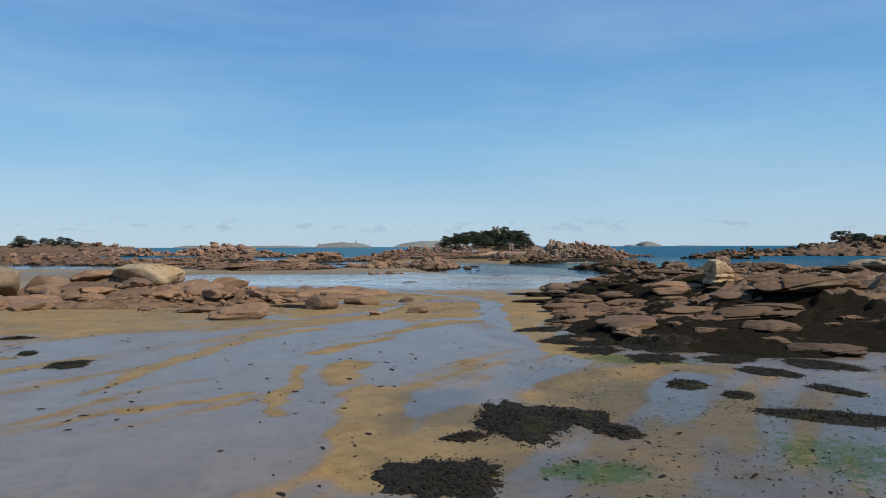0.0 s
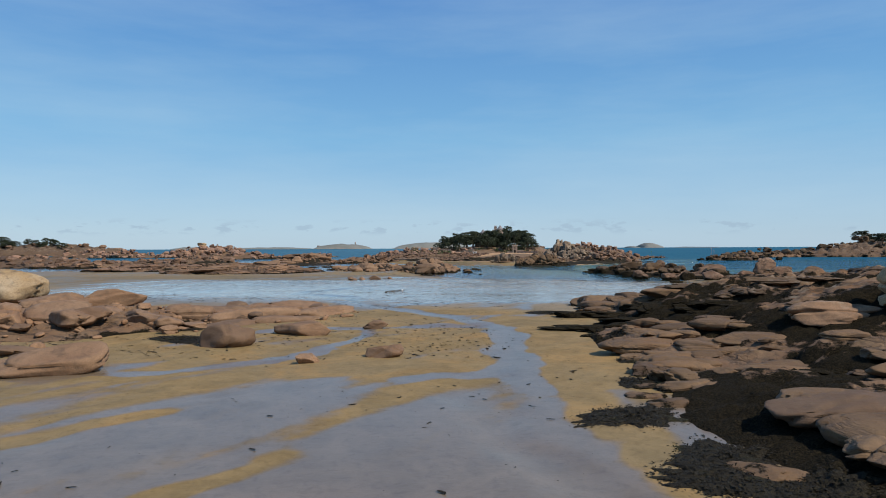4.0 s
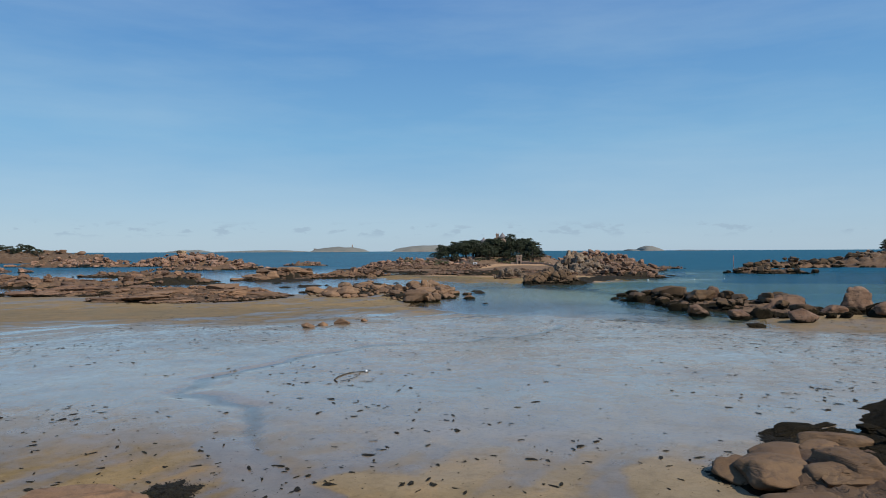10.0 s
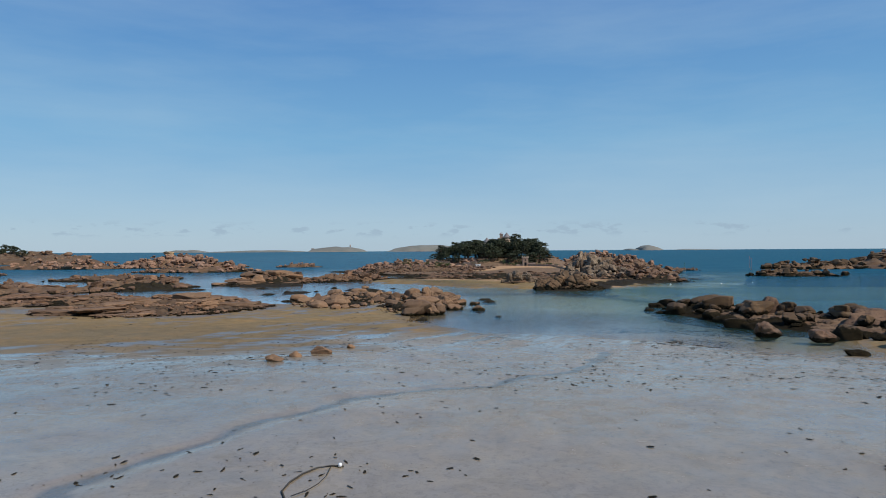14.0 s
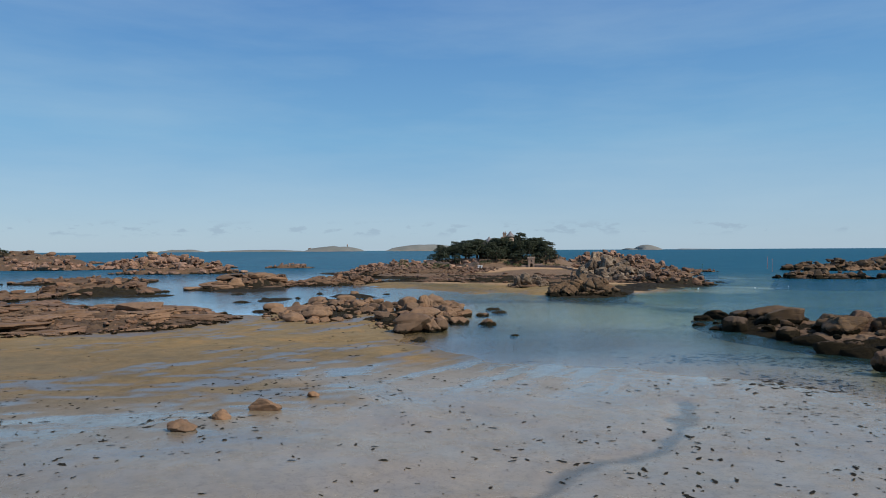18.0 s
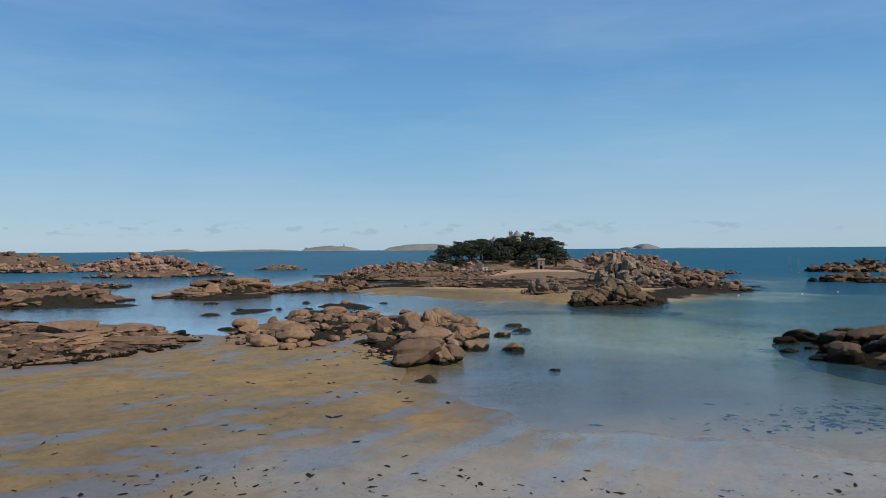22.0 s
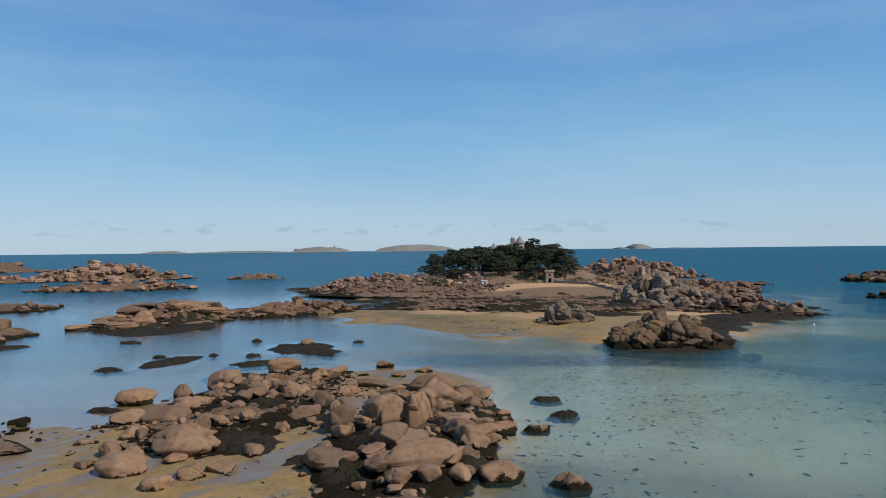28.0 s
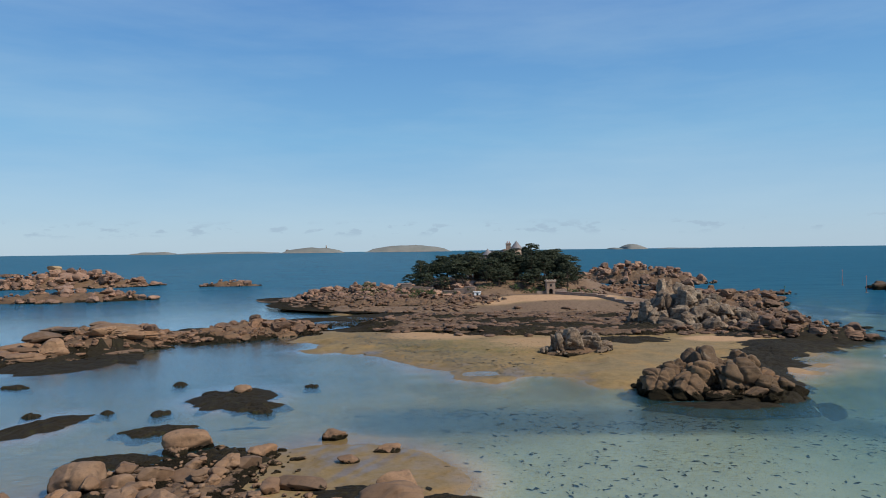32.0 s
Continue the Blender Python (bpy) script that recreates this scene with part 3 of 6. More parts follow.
def wet_film(x, y, z):
    """Where a film of water still lies on the sand, 0 to 1."""
    band = fbm(x * 0.05 + 0.02 * y, y * 0.11 - 0.03 * x, 0, 21, 5)
    flow = fbm((0.5 * x + 0.86 * y) * 0.07, (0.86 * x - 0.5 * y) * 0.42, 0, 27, 6)
    w = 0.78 - 0.40 * sstep(48, 60, y) + 1.35 * (flow - 0.5) + 0.7 * (fbm((0.5 * x + 0.86 * y) * 0.22, (0.86 * x - 0.5 * y) * 1.3, 0, 29, 4) - 0.5) + 0.3 * (band - 0.5)
    flat = sstep(93, 106, y) * sstep(-70, -35, x) * (1 - sstep(172, 190, y))
    w = w * (1 - flat) + flat * (0.595 - 0.12 * sstep(104, 138, y + 0.35 * x) + 0.16 * (band - 0.5))
    w = w - 0.75 * sstep(-30, -48, x) * (1 - sstep(50, 80, y))
    w = w - 0.8 * sstep(47, 54, y) * (1 - sstep(84, 92, y)) * sstep(-17, -24, x)
    w = w - 0.16 * sstep(3, 7, x) * (1 - sstep(32, 36, y))
    near = (x > -60) & (x < 60) & (y > 0) & (y < 200)
    xs, ys = x[near], y[near]
    xw, yw = xs + 2.2 * (fbm(xs * 0.3, ys * 0.3, 0, 81, 5) - 0.5), ys + 2.6 * (fbm(xs * 0.22, ys * 0.22, 0, 82, 4) - 0.5)
    part_w = w[near]
    for pts, half in BARS:
        part_w = part_w - 0.74 * (1 - sstep(half * 0.4, half * 1.5, along(xw, yw, pts)))
    for pts, half in RUNNELS:
        part_w = np.maximum(part_w, 1.05 * (1 - sstep(half * 0.6, half * 1.5, along(xw, yw, pts))))
    w[near] = part_w
    w = w - 0.45 * sstep(0.9, 0.3, ell(x, y, -60, 200, 42, 26, 20))
    streaky = sstep(-2, -18, x) * sstep(150, 172, y) * (1 - sstep(236, 250, y)) * sstep(-85, -60, x)
    w = w + streaky * (0.9 * (fbm(x * 0.05 + 0.05 * y, y * 0.26 - 0.14 * x, 0, 61, 6) - 0.5) + 1.0 * (fbm(x * 0.30, y * 0.9, 0, 62, 4) - 0.46))
    bar = along(x, y, [(-70, 178), (-39.7, 189), (-36, 206), (-27, 212), (-18.7, 218), (-8, 231)])
    w = w - 0.9 * (1 - sstep(1.5, 6.5, bar + 4 * (band - 0.5))) * sstep(-85, -70, x)
    w = np.where(y > 300, 0.12 + 0.22 * sstep(0.6, 0.25, z) + 0.9 * (fbm(x * 0.12, y * 0.2, 0, 83, 5) - 0.5), w)
    w = np.maximum(w, 0.50 * sstep(0.30, 0.10, z)) * sstep(-0.12, 0.04, z)
    return np.clip(w, 0, 1)


def spaced(*stops):
    """Grid lines: (from, to, step) runs joined end to end."""
    return np.unique(np.round(np.concatenate([np.arange(a, b, s) for a, b, s in stops] + [[stops[-1][1]]]), 3))


gx = spaced((-4900, -700, 600), (-700, -330, 30), (-330, -110, 4), (-110, -50, 1.2), (-50, 60, 0.45), (60, 130, 1.2), (130, 330, 4), (330, 700, 30), (700, 4900, 600))
gy = spaced((-4900, -300, 600), (-300, -20, 20), (-20, 8, 2), (8, 130, 0.4), (130, 300, 0.6), (300, 480, 1.2), (480, 700, 4), (700, 1000, 30), (1000, 4900, 600))
GX, GY = np.meshgrid(gx, gy, indexing="ij")
GZ = ground_z(GX, GY)
ground_mesh = mesh_from("ground", np.stack([GX, GY, GZ], -1).reshape(-1, 3), grid_faces(len(gx), len(gy)))
floats(ground_mesh, "wet", wet_film(GX, GY, GZ))
algae = sstep(1.2, 0.3, ell(GX, GY, 10, 26, 10, 10, 0)) * 0.40 + sstep(1.2, 0.3, ell(GX, GY, 13, 18, 4, 4, 0)) * 0.60 + sstep(1.1, 0.4, ell(GX, GY, 4.2, 17.6, 2.6, 1.6, 0)) * 0.8
algae = algae + sstep(1.2, 0.3, ell(GX, GY, 11.5, 37.2, 5.5, 2.4, -10)) * 0.85 + sstep(1.2, 0.4, ell(GX, GY, 8, 348, 24, 14, -20)) * 0.52 + sstep(1.2, 0.3, ell(GX, GY, -14, 66, 5, 6, 0)) * 0.25
floats(ground_mesh, "green", np.clip(algae, 0, 1))
bank = sstep(-6, -24, GX + 26 * (fbm(GX * 0.07, GY * 0.07, 0, 44, 5) - 0.5)) * sstep(158, 182, GY)
bank = np.maximum(bank, sstep(14, -6, GX + 12 * (fbm(GX * 0.08, GY * 0.08, 0, 45, 4) - 0.5)) * sstep(180, 200, GY))
floats(ground_mesh, "pale", np.clip(sstep(90, 112, GY + 0.25 * GX + 14 * (fbm(GX * 0.07, GY * 0.12, 0, 41, 4) - 0.5)) * (1 - bank) * sstep(0.8, 1.15, ell(GX, GY, -10, 246, 21, 27, -10)) * sstep(0.7, 1.1, ell(GX, GY, -7, 274, 13, 17, -8)) * sstep(-75, -55, GX) * (1 - sstep(300, 312, GY)) * sstep(0.8, 1.2, ell(GX, GY, 84, 177, 34, 17, 8)), 0, 1))
silt_b = fbm(GX * 0.09, GY * 0.09, 0, 49, 5) - 0.5
floats(ground_mesh, "beach", sstep(1.1, 0.8, ell(GX, GY, 42, 428, 27, 10, 0) + 0.5 * (fbm(GX * 0.1, GY * 0.1, 0, 47, 3) - 0.5)) + 0.9 * sstep(1.1, 0.7, ell(GX, GY, 64, 352, 9, 5, 0)) + 0.65 * sstep(1.15, 0.6, ell(GX, GY, 4, 366, 14, 12, -30) + 0.8 * silt_b) + 0.5 * sstep(1.15, 0.6, ell(GX, GY, 26, 352, 16, 9, 0) + 0.8 * silt_b) + 0.6 * sstep(1.1, 0.5, ell(GX, GY, 61, 320, 3, 5, 0)))
floats(ground_mesh, "soil", np.clip(sstep(444, 449, GY) * sstep(1.15, 0.95, ell(GX, GY, 32, 488, 52, 52, 0)) + sstep(372, 384, GY + 30 * (fbm(GX * 0.08, GY * 0.08, 0, 48, 4) - 0.5)) * sstep(0.2, 0.5, GZ) * sstep(0.8, 1.1, ell(GX, GY, 42, 428, 27, 10, 0)) * 0.95, 0, 1))
floats(ground_mesh, "shell", np.clip(0.6 * sstep(1.15, 0.6, ell(GX, GY, 30, 264, 42, 32, 0) + 0.6 * silt_b), 0, 1) * sstep(0.0, -0.2, GZ))
silt = fbm(GX * 0.045, GY * 0.10, 0, 71, 5) - 0.5
# Floor darkened for the ruffled band and for blue sky reflection to the left.
grit_and_dark_water = sstep(1.15, 0.6, ell(GX, GY, 26, 297, 48, 8, -4) + 1.2 * silt) * 0.85 + sstep(-14, -34, GX + 30 * silt) * sstep(286, 302, GY + 20 * silt) * 0.5 + sstep(306, 322, GY + 16 * silt) * sstep(0, -10, GX) * 0.45
grit_and_dark_water = grit_and_dark_water + 0.5 * sstep(1.1, 0.5, ell(GX, GY, 88, 262, 40, 60, 0) + 1.6 * silt)
grit_and_dark_water = np.clip(grit_and_dark_water, 0, 0.9) * sstep(0.05, -0.15, GZ)
runnel = along(GX + 3 * (fbm(GX * 0.25, GY * 0.25, 0, 8, 3) - 0.5), GY, STREAMS[1][0])
grit_and_dark_water = np.maximum(grit_and_dark_water, 0.62 * sstep(0.8, 0.25, runnel) * sstep(98, 108, GY) * (1 - sstep(176, 184, GY)))
# Slightly darker floor with depth, so the water over it reads less bright.
grit_and_dark_water = np.maximum(grit_and_dark_water, 0.05 * sstep(-0.10, -0.5, GZ))
grit_and_dark_water = np.maximum(grit_and_dark_water, 0.55 * sstep(1.15, 0.5, ell(GX, GY, 10.5, 23, 12, 14, -20) + 1.4 * (fbm(GX * 0.5, GY * 0.5, 0, 73, 5) - 0.5)))
grit_and_dark_water = np.maximum(grit_and_dark_water, 0.26 * sstep(2, -22, GX + 40 * silt) * sstep(122, 150, GY + 30 * silt) * (1 - sstep(196, 214, GY)))
grit_and_dark_water = np.maximum(grit_and_dark_water, 0.72 * sstep(244, 228, GY + 30 * silt) * sstep(184, 204, GY + 20 * silt) * sstep(-6, 4, GX + 20 * silt) * sstep(80, 40, GX))
floats(ground_mesh, "grit_dark_water", grit_and_dark_water)
tagged(part("ground", ground_mesh, SAND), "wet ochre tidal sand with shallow runnels and pale lagoon floor", "ground", kind="structure")

# sea: one sheet out to the horizon
sx = spaced((-4900, -700, 600), (-700, -330, 40), (-330, 330, 3), (330, 700, 40), (700, 4900, 600))
sy = spaced((-4900, 0, 600), (0, 150, 30), (150, 420, 2), (420, 700, 6), (700, 1000, 40), (1000, 4900, 600))
SX, SY = np.meshgrid(sx, sy, indexing="ij")
SZ = ground_z(SX, SY)
sea_mesh = mesh_from("water", np.stack([SX, SY, np.zeros_like(SX)], -1).reshape(-1, 3), grid_faces(len(sx), len(sy)))
floats(sea_mesh, "depth", np.maximum(0, -SZ))
sea = tagged(part("water", sea_mesh, WATER), "calm clear sea, turquoise over shallow sand and deep blue beyond", "water", kind="structure")
sea.visible_shadow = False


# ---------------- boulders ----------------
def sphere_points(level):
    bm = bmesh.new()
    bmesh.ops.create_icosphere(bm, subdivisions=level, radius=1.0)
    v = np.array([p.co[:] for p in bm.verts])
    f = np.array([[p.index for p in face.verts] for face in bm.faces])
    bm.free()
    return v, f


SPHERES = {k: sphere_points(k) for k in (2, 3, 4, 5)}


def boulder_mesh(seed, level, square=2.8, cuts=5, rough=0.10, cracks=1, layers=0, gape=0.05):
    """A worn granite block: a rounded box, cut by soft planes, with hollows and joints. About 2 across."""
    rnd = random.Random(seed)
    v, f = SPHERES[level]
    p = v / (np.abs(v) ** square).sum(1, keepdims=True) ** (1 / square)
    for _ in range(cuts):
        nrm = np.array([rnd.gauss(0, 1), rnd.gauss(0, 1), rnd.gauss(0.1, 0.8)])
        nrm /= np.linalg.norm(nrm)
        d, far = p @ nrm, rnd.uniform(0.52, 0.88)
        over = np.maximum(0, d - far)
        p = p - nrm * (over * 0.93)[:, None]
    s = seed * 3.7
    n1 = fbm(p[:, 0] * 1.3 + s, p[:, 1] * 1.3, p[:, 2] * 1.3, seed, 3) - 0.5
    n2 = fbm(p[:, 0] * 4.5 + s, p[:, 1] * 4.5, p[:, 2] * 4.5, seed + 9, 3) - 0.5
    p = p * (1 + rough * 4.4 * n1 + rough * 0.7 * n2)[:, None]
    for _ in range(cracks):
        nrm = np.array([rnd.gauss(0, 1), rnd.gauss(0, 1), rnd.gauss(0, 0.45)])
        nrm /= np.linalg.norm(nrm)
        d = p @ nrm - rnd.uniform(-0.35, 0.35) + 0.10 * n1
        p = p * (1 - (0.10 + 1.4 * gape) * np.exp(-(d / gape) ** 2))[:, None]
    for k in range(layers):
        flat = k % 3 != 2
        d = (p[:, 2] if flat else p[:, k % 2]) - rnd.uniform(-0.6, 0.6) + 0.22 * n1
        deep = (1 - rnd.uniform(0.14, 0.24) * np.exp(-(d / 0.07) ** 2))[:, None]
        p = p * (np.concatenate([deep, deep, np.ones_like(deep)], 1) if flat else deep)
        step = rnd.uniform(-0.10, 0.10) * sstep(-0.03, 0.03, d)
        p[:, 0] += step * p[:, 0]
        p[:, 1] += step * p[:, 1]
    me = mesh_from("boulder", p, f)
    if layers:
        me.set_sharp_from_angle(angle=radians(34))
    return me


NEAR = [boulder_mesh(100 + k, 4, 2.3 + 0.35 * (k % 5), 6 + k % 5, 0.07 + 0.02 * (k % 3), 1 + k % 3) for k in range(16)]
SLABS = [boulder_mesh(400 + k, 4, 4.5 + 0.6 * (k % 4), 4 + k % 3, 0.06, 1 + k % 3, 2) for k in range(10)]
LOAVES = [boulder_mesh(600 + k, 4, 2.6 + 0.25 * (k % 4), 3 + k % 3, 0.06, 1 + k % 2) for k in range(12)]
ANGULAR = [boulder_mesh(700 + k, 4, 3.0 + 0.3 * (k % 4), 7 + k % 3, 0.08, 2 + k % 2) for k in range(12)]
CRACKED = [boulder_mesh(800 + k, 5, 3.2 + 0.3 * (k % 3), 8, 0.10, 5, 0, 0.075) for k in range(8)]
BLOCKS = [boulder_mesh(450 + k, 4, 4.0 + 0.5 * (k % 4), 7, 0.08, 2, 5) for k in range(10)]
MID = [boulder_mesh(200 + k, 3, 3.2 + 0.7 * (k % 4), 9 + k % 4, 0.09, 1, 2) for k in range(18)]
FAR = [boulder_mesh(300 + k, 3, 4.5, 10, 0.09, 1, 2) for k in range(14)]
for lib, rock in ((NEAR, GRANITE), (MID, RUSSET), (FAR, RUSSET), (SLABS, SHELF), (LOAVES, SHELF), (ANGULAR, GRANITE), (CRACKED, GREY), (BLOCKS, GREY)):
    for me in lib:
        me.materials.append(rock)

MOUNDS = []


def joints(x, y, seed):
    """Jointed blocks: how far inside its block a point lies, and a number for each block."""
    ix, iy = np.floor(x), np.floor(y)
    f1, f2, idn = np.full(np.shape(x), 9.0), np.full(np.shape(x), 9.0), np.zeros(np.shape(x))
    zero = np.zeros_like(ix)
    for dx in (-1, 0, 1):
        for dy in (-1, 0, 1):
            cx, cy = ix + dx, iy + dy
            px, py = cx + lattice(cx, cy, zero, seed), cy + lattice(cx, cy, zero, seed + 1)
            d = np.hypot(px - x, py - y)
            near = d < f1
            f2 = np.where(near, f1, np.minimum(f2, d))
            idn = np.where(near, lattice(cx, cy, zero, seed + 2), idn)
            f1 = np.where(near, d, f1)
    return np.clip(f2 - f1, 0, 1), idn


def mound_z(m, x, y):
    cx, cy, rx, ry, rot, base, top, seed, flat, steps, cell, foot = m
    e = ell(x, y, cx, cy, rx, ry, rot) + min(0.6, 7.0 / max(rx, ry)) * (fbm(x * 0.16, y * 0.16, 0, seed, 4) - 0.5)
    prof = 1 - sstep(flat, 1.06, e)
    c, s = math.cos(radians(rot)), math.sin(radians(rot))
    u, v = (x - cx) * c + (y - cy) * s, (y - cy) * c - (x - cx) * s
    lump = fbm(x * 0.25, y * 0.25, 0, seed + 7, 3)
    h = top * prof * (0.6 + 0.7 * lump)
    wx, wy = u + 1.2 * fbm(u * 0.3, v * 0.3, 0, seed + 2, 2), v + 1.2 * fbm(u * 0.3, v * 0.3, 0, seed + 3, 2)
    inside, idn = joints(wx / (cell * (2.2 if steps else 1.25)), wy / cell, seed + 4)
    block = (0.25 + 0.75 * idn) * sstep(0.0, 0.34, inside) ** 0.6
    h = h + (steps or 0.42 * cell) * block * sstep(0.0, 0.35, prof) * min(1.0, 0.5 + top * 0.3)
    inside, idn = joints(wx / (cell * 0.45), wy / (cell * 0.4), seed + 14)
    h = h + 0.11 * cell * (0.2 + 0.8 * idn) * sstep(0.0, 0.4, inside) ** 0.6 * sstep(0.0, 0.3, prof)
    h = h + (0.30 * (fbm(u * 0.7, v * 1.3, 0, seed + 21, 3) - 0.5) + 0.10 * (fbm(u * 2.6, v * 3.6, 0, seed + 22, 2) - 0.5)) * sstep(0.0, 0.3, prof)
    return base - 0.25 - foot * sstep(0.82, 1.06, e) + h


def surfaces(x, y):
    z = ground_z(x, y)
    for m in MOUNDS:
        r = 1.2 * max(m[2], m[3])
        near = (np.abs(x - m[0]) < r) & (np.abs(y - m[1]) < r)
        if near.any():
            z[near] = np.maximum(z[near], mound_z(m, x[near], y[near]))
    return z


def surface(x, y):
    return float(surfaces(np.array([float(x)]), np.array([float(y)]))[0])


def bedrock(parent, cx, cy, rx, ry, rot, top, seed, step, weed=0.6, flat=0.2, steps=0.0):
    """A lumpy sheet of rock under an outcrop; dark wrack covers its lower parts."""
    low = float(ground_z(np.array([cx]), np.array([cy]))[0])
    base = max(low, -0.25)
    m = (cx, cy, rx, ry, rot, base, top, seed, flat, steps, max(1.7, 3.0 * step), 0.9 + max(0, base - low))
    MOUNDS.append(m)
    big = max(rx, ry) * 1.42
    xs, ys = np.arange(-big, big + step, step), np.arange(-big, big + step, step)
    X, Y = np.meshgrid(cx + xs, cy + ys, indexing="ij")
    Z = mound_z(m, X, Y)
    faces = grid_faces(len(xs), len(ys))
    keep = (ell(X, Y, cx, cy, rx, ry, rot) < 1.42).ravel()
    faces = faces[keep[faces].all(1)]
    used = np.unique(faces)
    index = np.zeros(X.size, int)
    index[used] = np.arange(len(used))
    me = mesh_from("bedrock", np.stack([X, Y, Z], -1).reshape(-1, 3)[used], index[faces])
    me.set_sharp_from_angle(angle=radians(38))
    high = ((Z - base) / max(top, 0.5)).ravel()[used]
    spot = fbm(X * 0.22, Y * 0.22, 0, seed + 31, 4).ravel()[used]
    floats(me, "weed", np.clip(weed - 0.12 - 0.30 * sstep(1.1, 0.5, ell(X, Y, 13, 65, 7, 10, 0)).ravel()[used] - 0.10 * (sstep(84, 96, Y) * (1 - sstep(130, 150, Y))).ravel()[used] + 1.5 * (spot - 0.5) - 0.7 * (high - 0.35), 0, 1))
    return part("bedrock", me, BEDROCK, parent, "layered granite bedrock, dark with wrack")


def put_boulder(parent, x, y, w, d, h, rz=0.0, lift=None, seed=0, lib=None, tilt=0.0, name="boulder", label="", sink=0.22, rock=None):
    """One boulder w wide, d deep and h high, standing on what lies below it, or with its foot at height lift."""
    rnd = random.Random(int(x * 131 + y * 977) + seed)
    lib = lib or NEAR
    foot = surface(x, y) - sink * h if lift is None else lift
    lean = 9 * min(1.0, max(0.25, 2.2 * h / max(w, d) - 0.35))
    at = pose(x, y, foot + h / 2, rnd.uniform(-lean, lean), tilt + rnd.uniform(-lean, lean), rz + rnd.uniform(-8, 8)) @ Matrix.Diagonal((w / 2, d / 2, h / 2, 1)) @ pose(0, 0, 0, 0, 0, rnd.choice((0, 90, 180, 270)))
    ob = part(name, rnd.choice(lib), None, parent, label, at)
    if rock:
        ob.material_slots[0].link, ob.material_slots[0].material = "OBJECT", rock
    return ob


def scatter(parent, cx, cy, rx, ry, rot, n, small, large, seed, lib=None, squash=(0.5, 0.85), power=2.2, stack=0.0, long=1.35, outer=1.0, turn=None, rock=None):
    """n boulders over an ellipse, few large and many small; stack lifts those near the middle onto each other."""
    rnd = random.Random(seed)
    c, s = math.cos(radians(rot)), math.sin(radians(rot))
    rows = []
    for _ in range(n):
        r, a = outer * math.sqrt(rnd.random()), rnd.uniform(0, 2 * math.pi)
        u, v = r * rx * math.cos(a), r * ry * math.sin(a)
        size = small + (large - small) * rnd.random() ** power
        rows.append((cx + u * c - v * s, cy + u * s + v * c, r, size))
    ground = surfaces(np.array([q[0] for q in rows]), np.array([q[1] for q in rows]))
    for (x, y, r, size), g in zip(rows, ground):
        h = size * rnd.uniform(*squash)
        z = max(g, -0.3) - (0.3 if h > 0.4 * size else 0.45) * h + stack * max(0.0, 1 - r) ** 1.2 * rnd.uniform(0.25, 1.0)
        put_boulder(parent, x, y, size * rnd.uniform(1.0, long), size, h, rnd.uniform(0, 180) if turn is None else turn + rnd.gauss(0, 16), z, rnd.randint(0, 9999), lib, rock=rock)


def outcrop(label, cx, cy, rx, ry, rot, top, n, small, large, seed, step=0.7, weed=0.6, flat=0.2, steps=0.0, group="rock outcrops", name="rock_outcrop", sheet=True, **more):
    t = thing(name, label, "rocks", group)
    if sheet:
        bedrock(t, cx, cy, rx, ry, rot, top, seed, step, weed, flat, steps)
    if n:
        scatter(t, cx, cy, rx, ry, rot, n, small, large, seed + 1, **more)
    return t


# beach: rocks on the landward side, pale boulders and slabs
left = outcrop("tan granite slabs under pale boulders beside the wet sand", -38, 80, 21, 14, 20, 1.3, 80, 0.9, 4.6, 11, 0.35, 0.4, lib=NEAR, long=1.8, squash=(0.38, 0.6))
put_boulder(left, -39, 84, 9.4, 5.0, 3.3, 4, 3.1, label="large pale lichen-covered boulder balanced on others", rock=BLEACHED)
put_boulder(left, -29.6, 77, 5.2, 4.2, 2.9, 0, 1.5, lib=ANGULAR)
put_boulder(left, -33.5, 77, 3.6, 3.4, 2.4, 0, 1.5, lib=ANGULAR)
put_boulder(left, -37.5, 79, 4.6, 3.6, 2.3, 0, 1.5, lib=ANGULAR)
put_boulder(left, -20, 60.5, 5.4, 3.2, 1.9, 14, 1.3, lib=ANGULAR)
put_boulder(left, -43.5, 78, 6.5, 4.5, 2.8, 0, 1.4, lib=ANGULAR)
put_boulder(left, -51, 82, 8.0, 5.0, 3.4, 0, 1.5, lib=ANGULAR)
put_boulder(left, -46, 86, 8.5, 5.0, 2.0, 8, 3.6)
put_boulder(left, -57, 77, 8.5, 7.0, 5.6, 0, 1.4, label="tall pale grey boulder, rounded and weathered", rock=BLEACHED)
put_boulder(left, -26, 66, 5.2, 3.0, 0.9, 0, 1.4)
put_boulder(left, -33, 70, 5.0, 3.2, 1.0, 0, 1.4)
put_boulder(left, -41, 71, 3.2, 2.4, 0.9, 0, 1.4)

# beach: low slabs in the runnels
low = outcrop("low brown granite slabs half buried in wet sand", -17, 90, 8, 4, 8, 0.25, 22, 0.5, 1.9, 21, 0.35, 0.55, long=1.8, squash=(0.35, 0.6))
for x, y, w, d, h in ((-10, 74.8, 4.2, 2.6, 1.5), (-13.7, 69.3, 3.6, 2.4, 1.9), (-3, 65, 2.3, 1.6, 1.0), (-7.2, 63, 1.6, 1.1, 0.7), (-20.2, 75.6, 1.6, 1.2, 0.9), (-5, 79, 2.0, 1.3, 0.8)):
    put_boulder(thing("boulder_on_sand", "smooth brown granite boulder half sunk in wet sand", "boulder", "boulders on the sand"), x, y, w, d, h, 0, None)
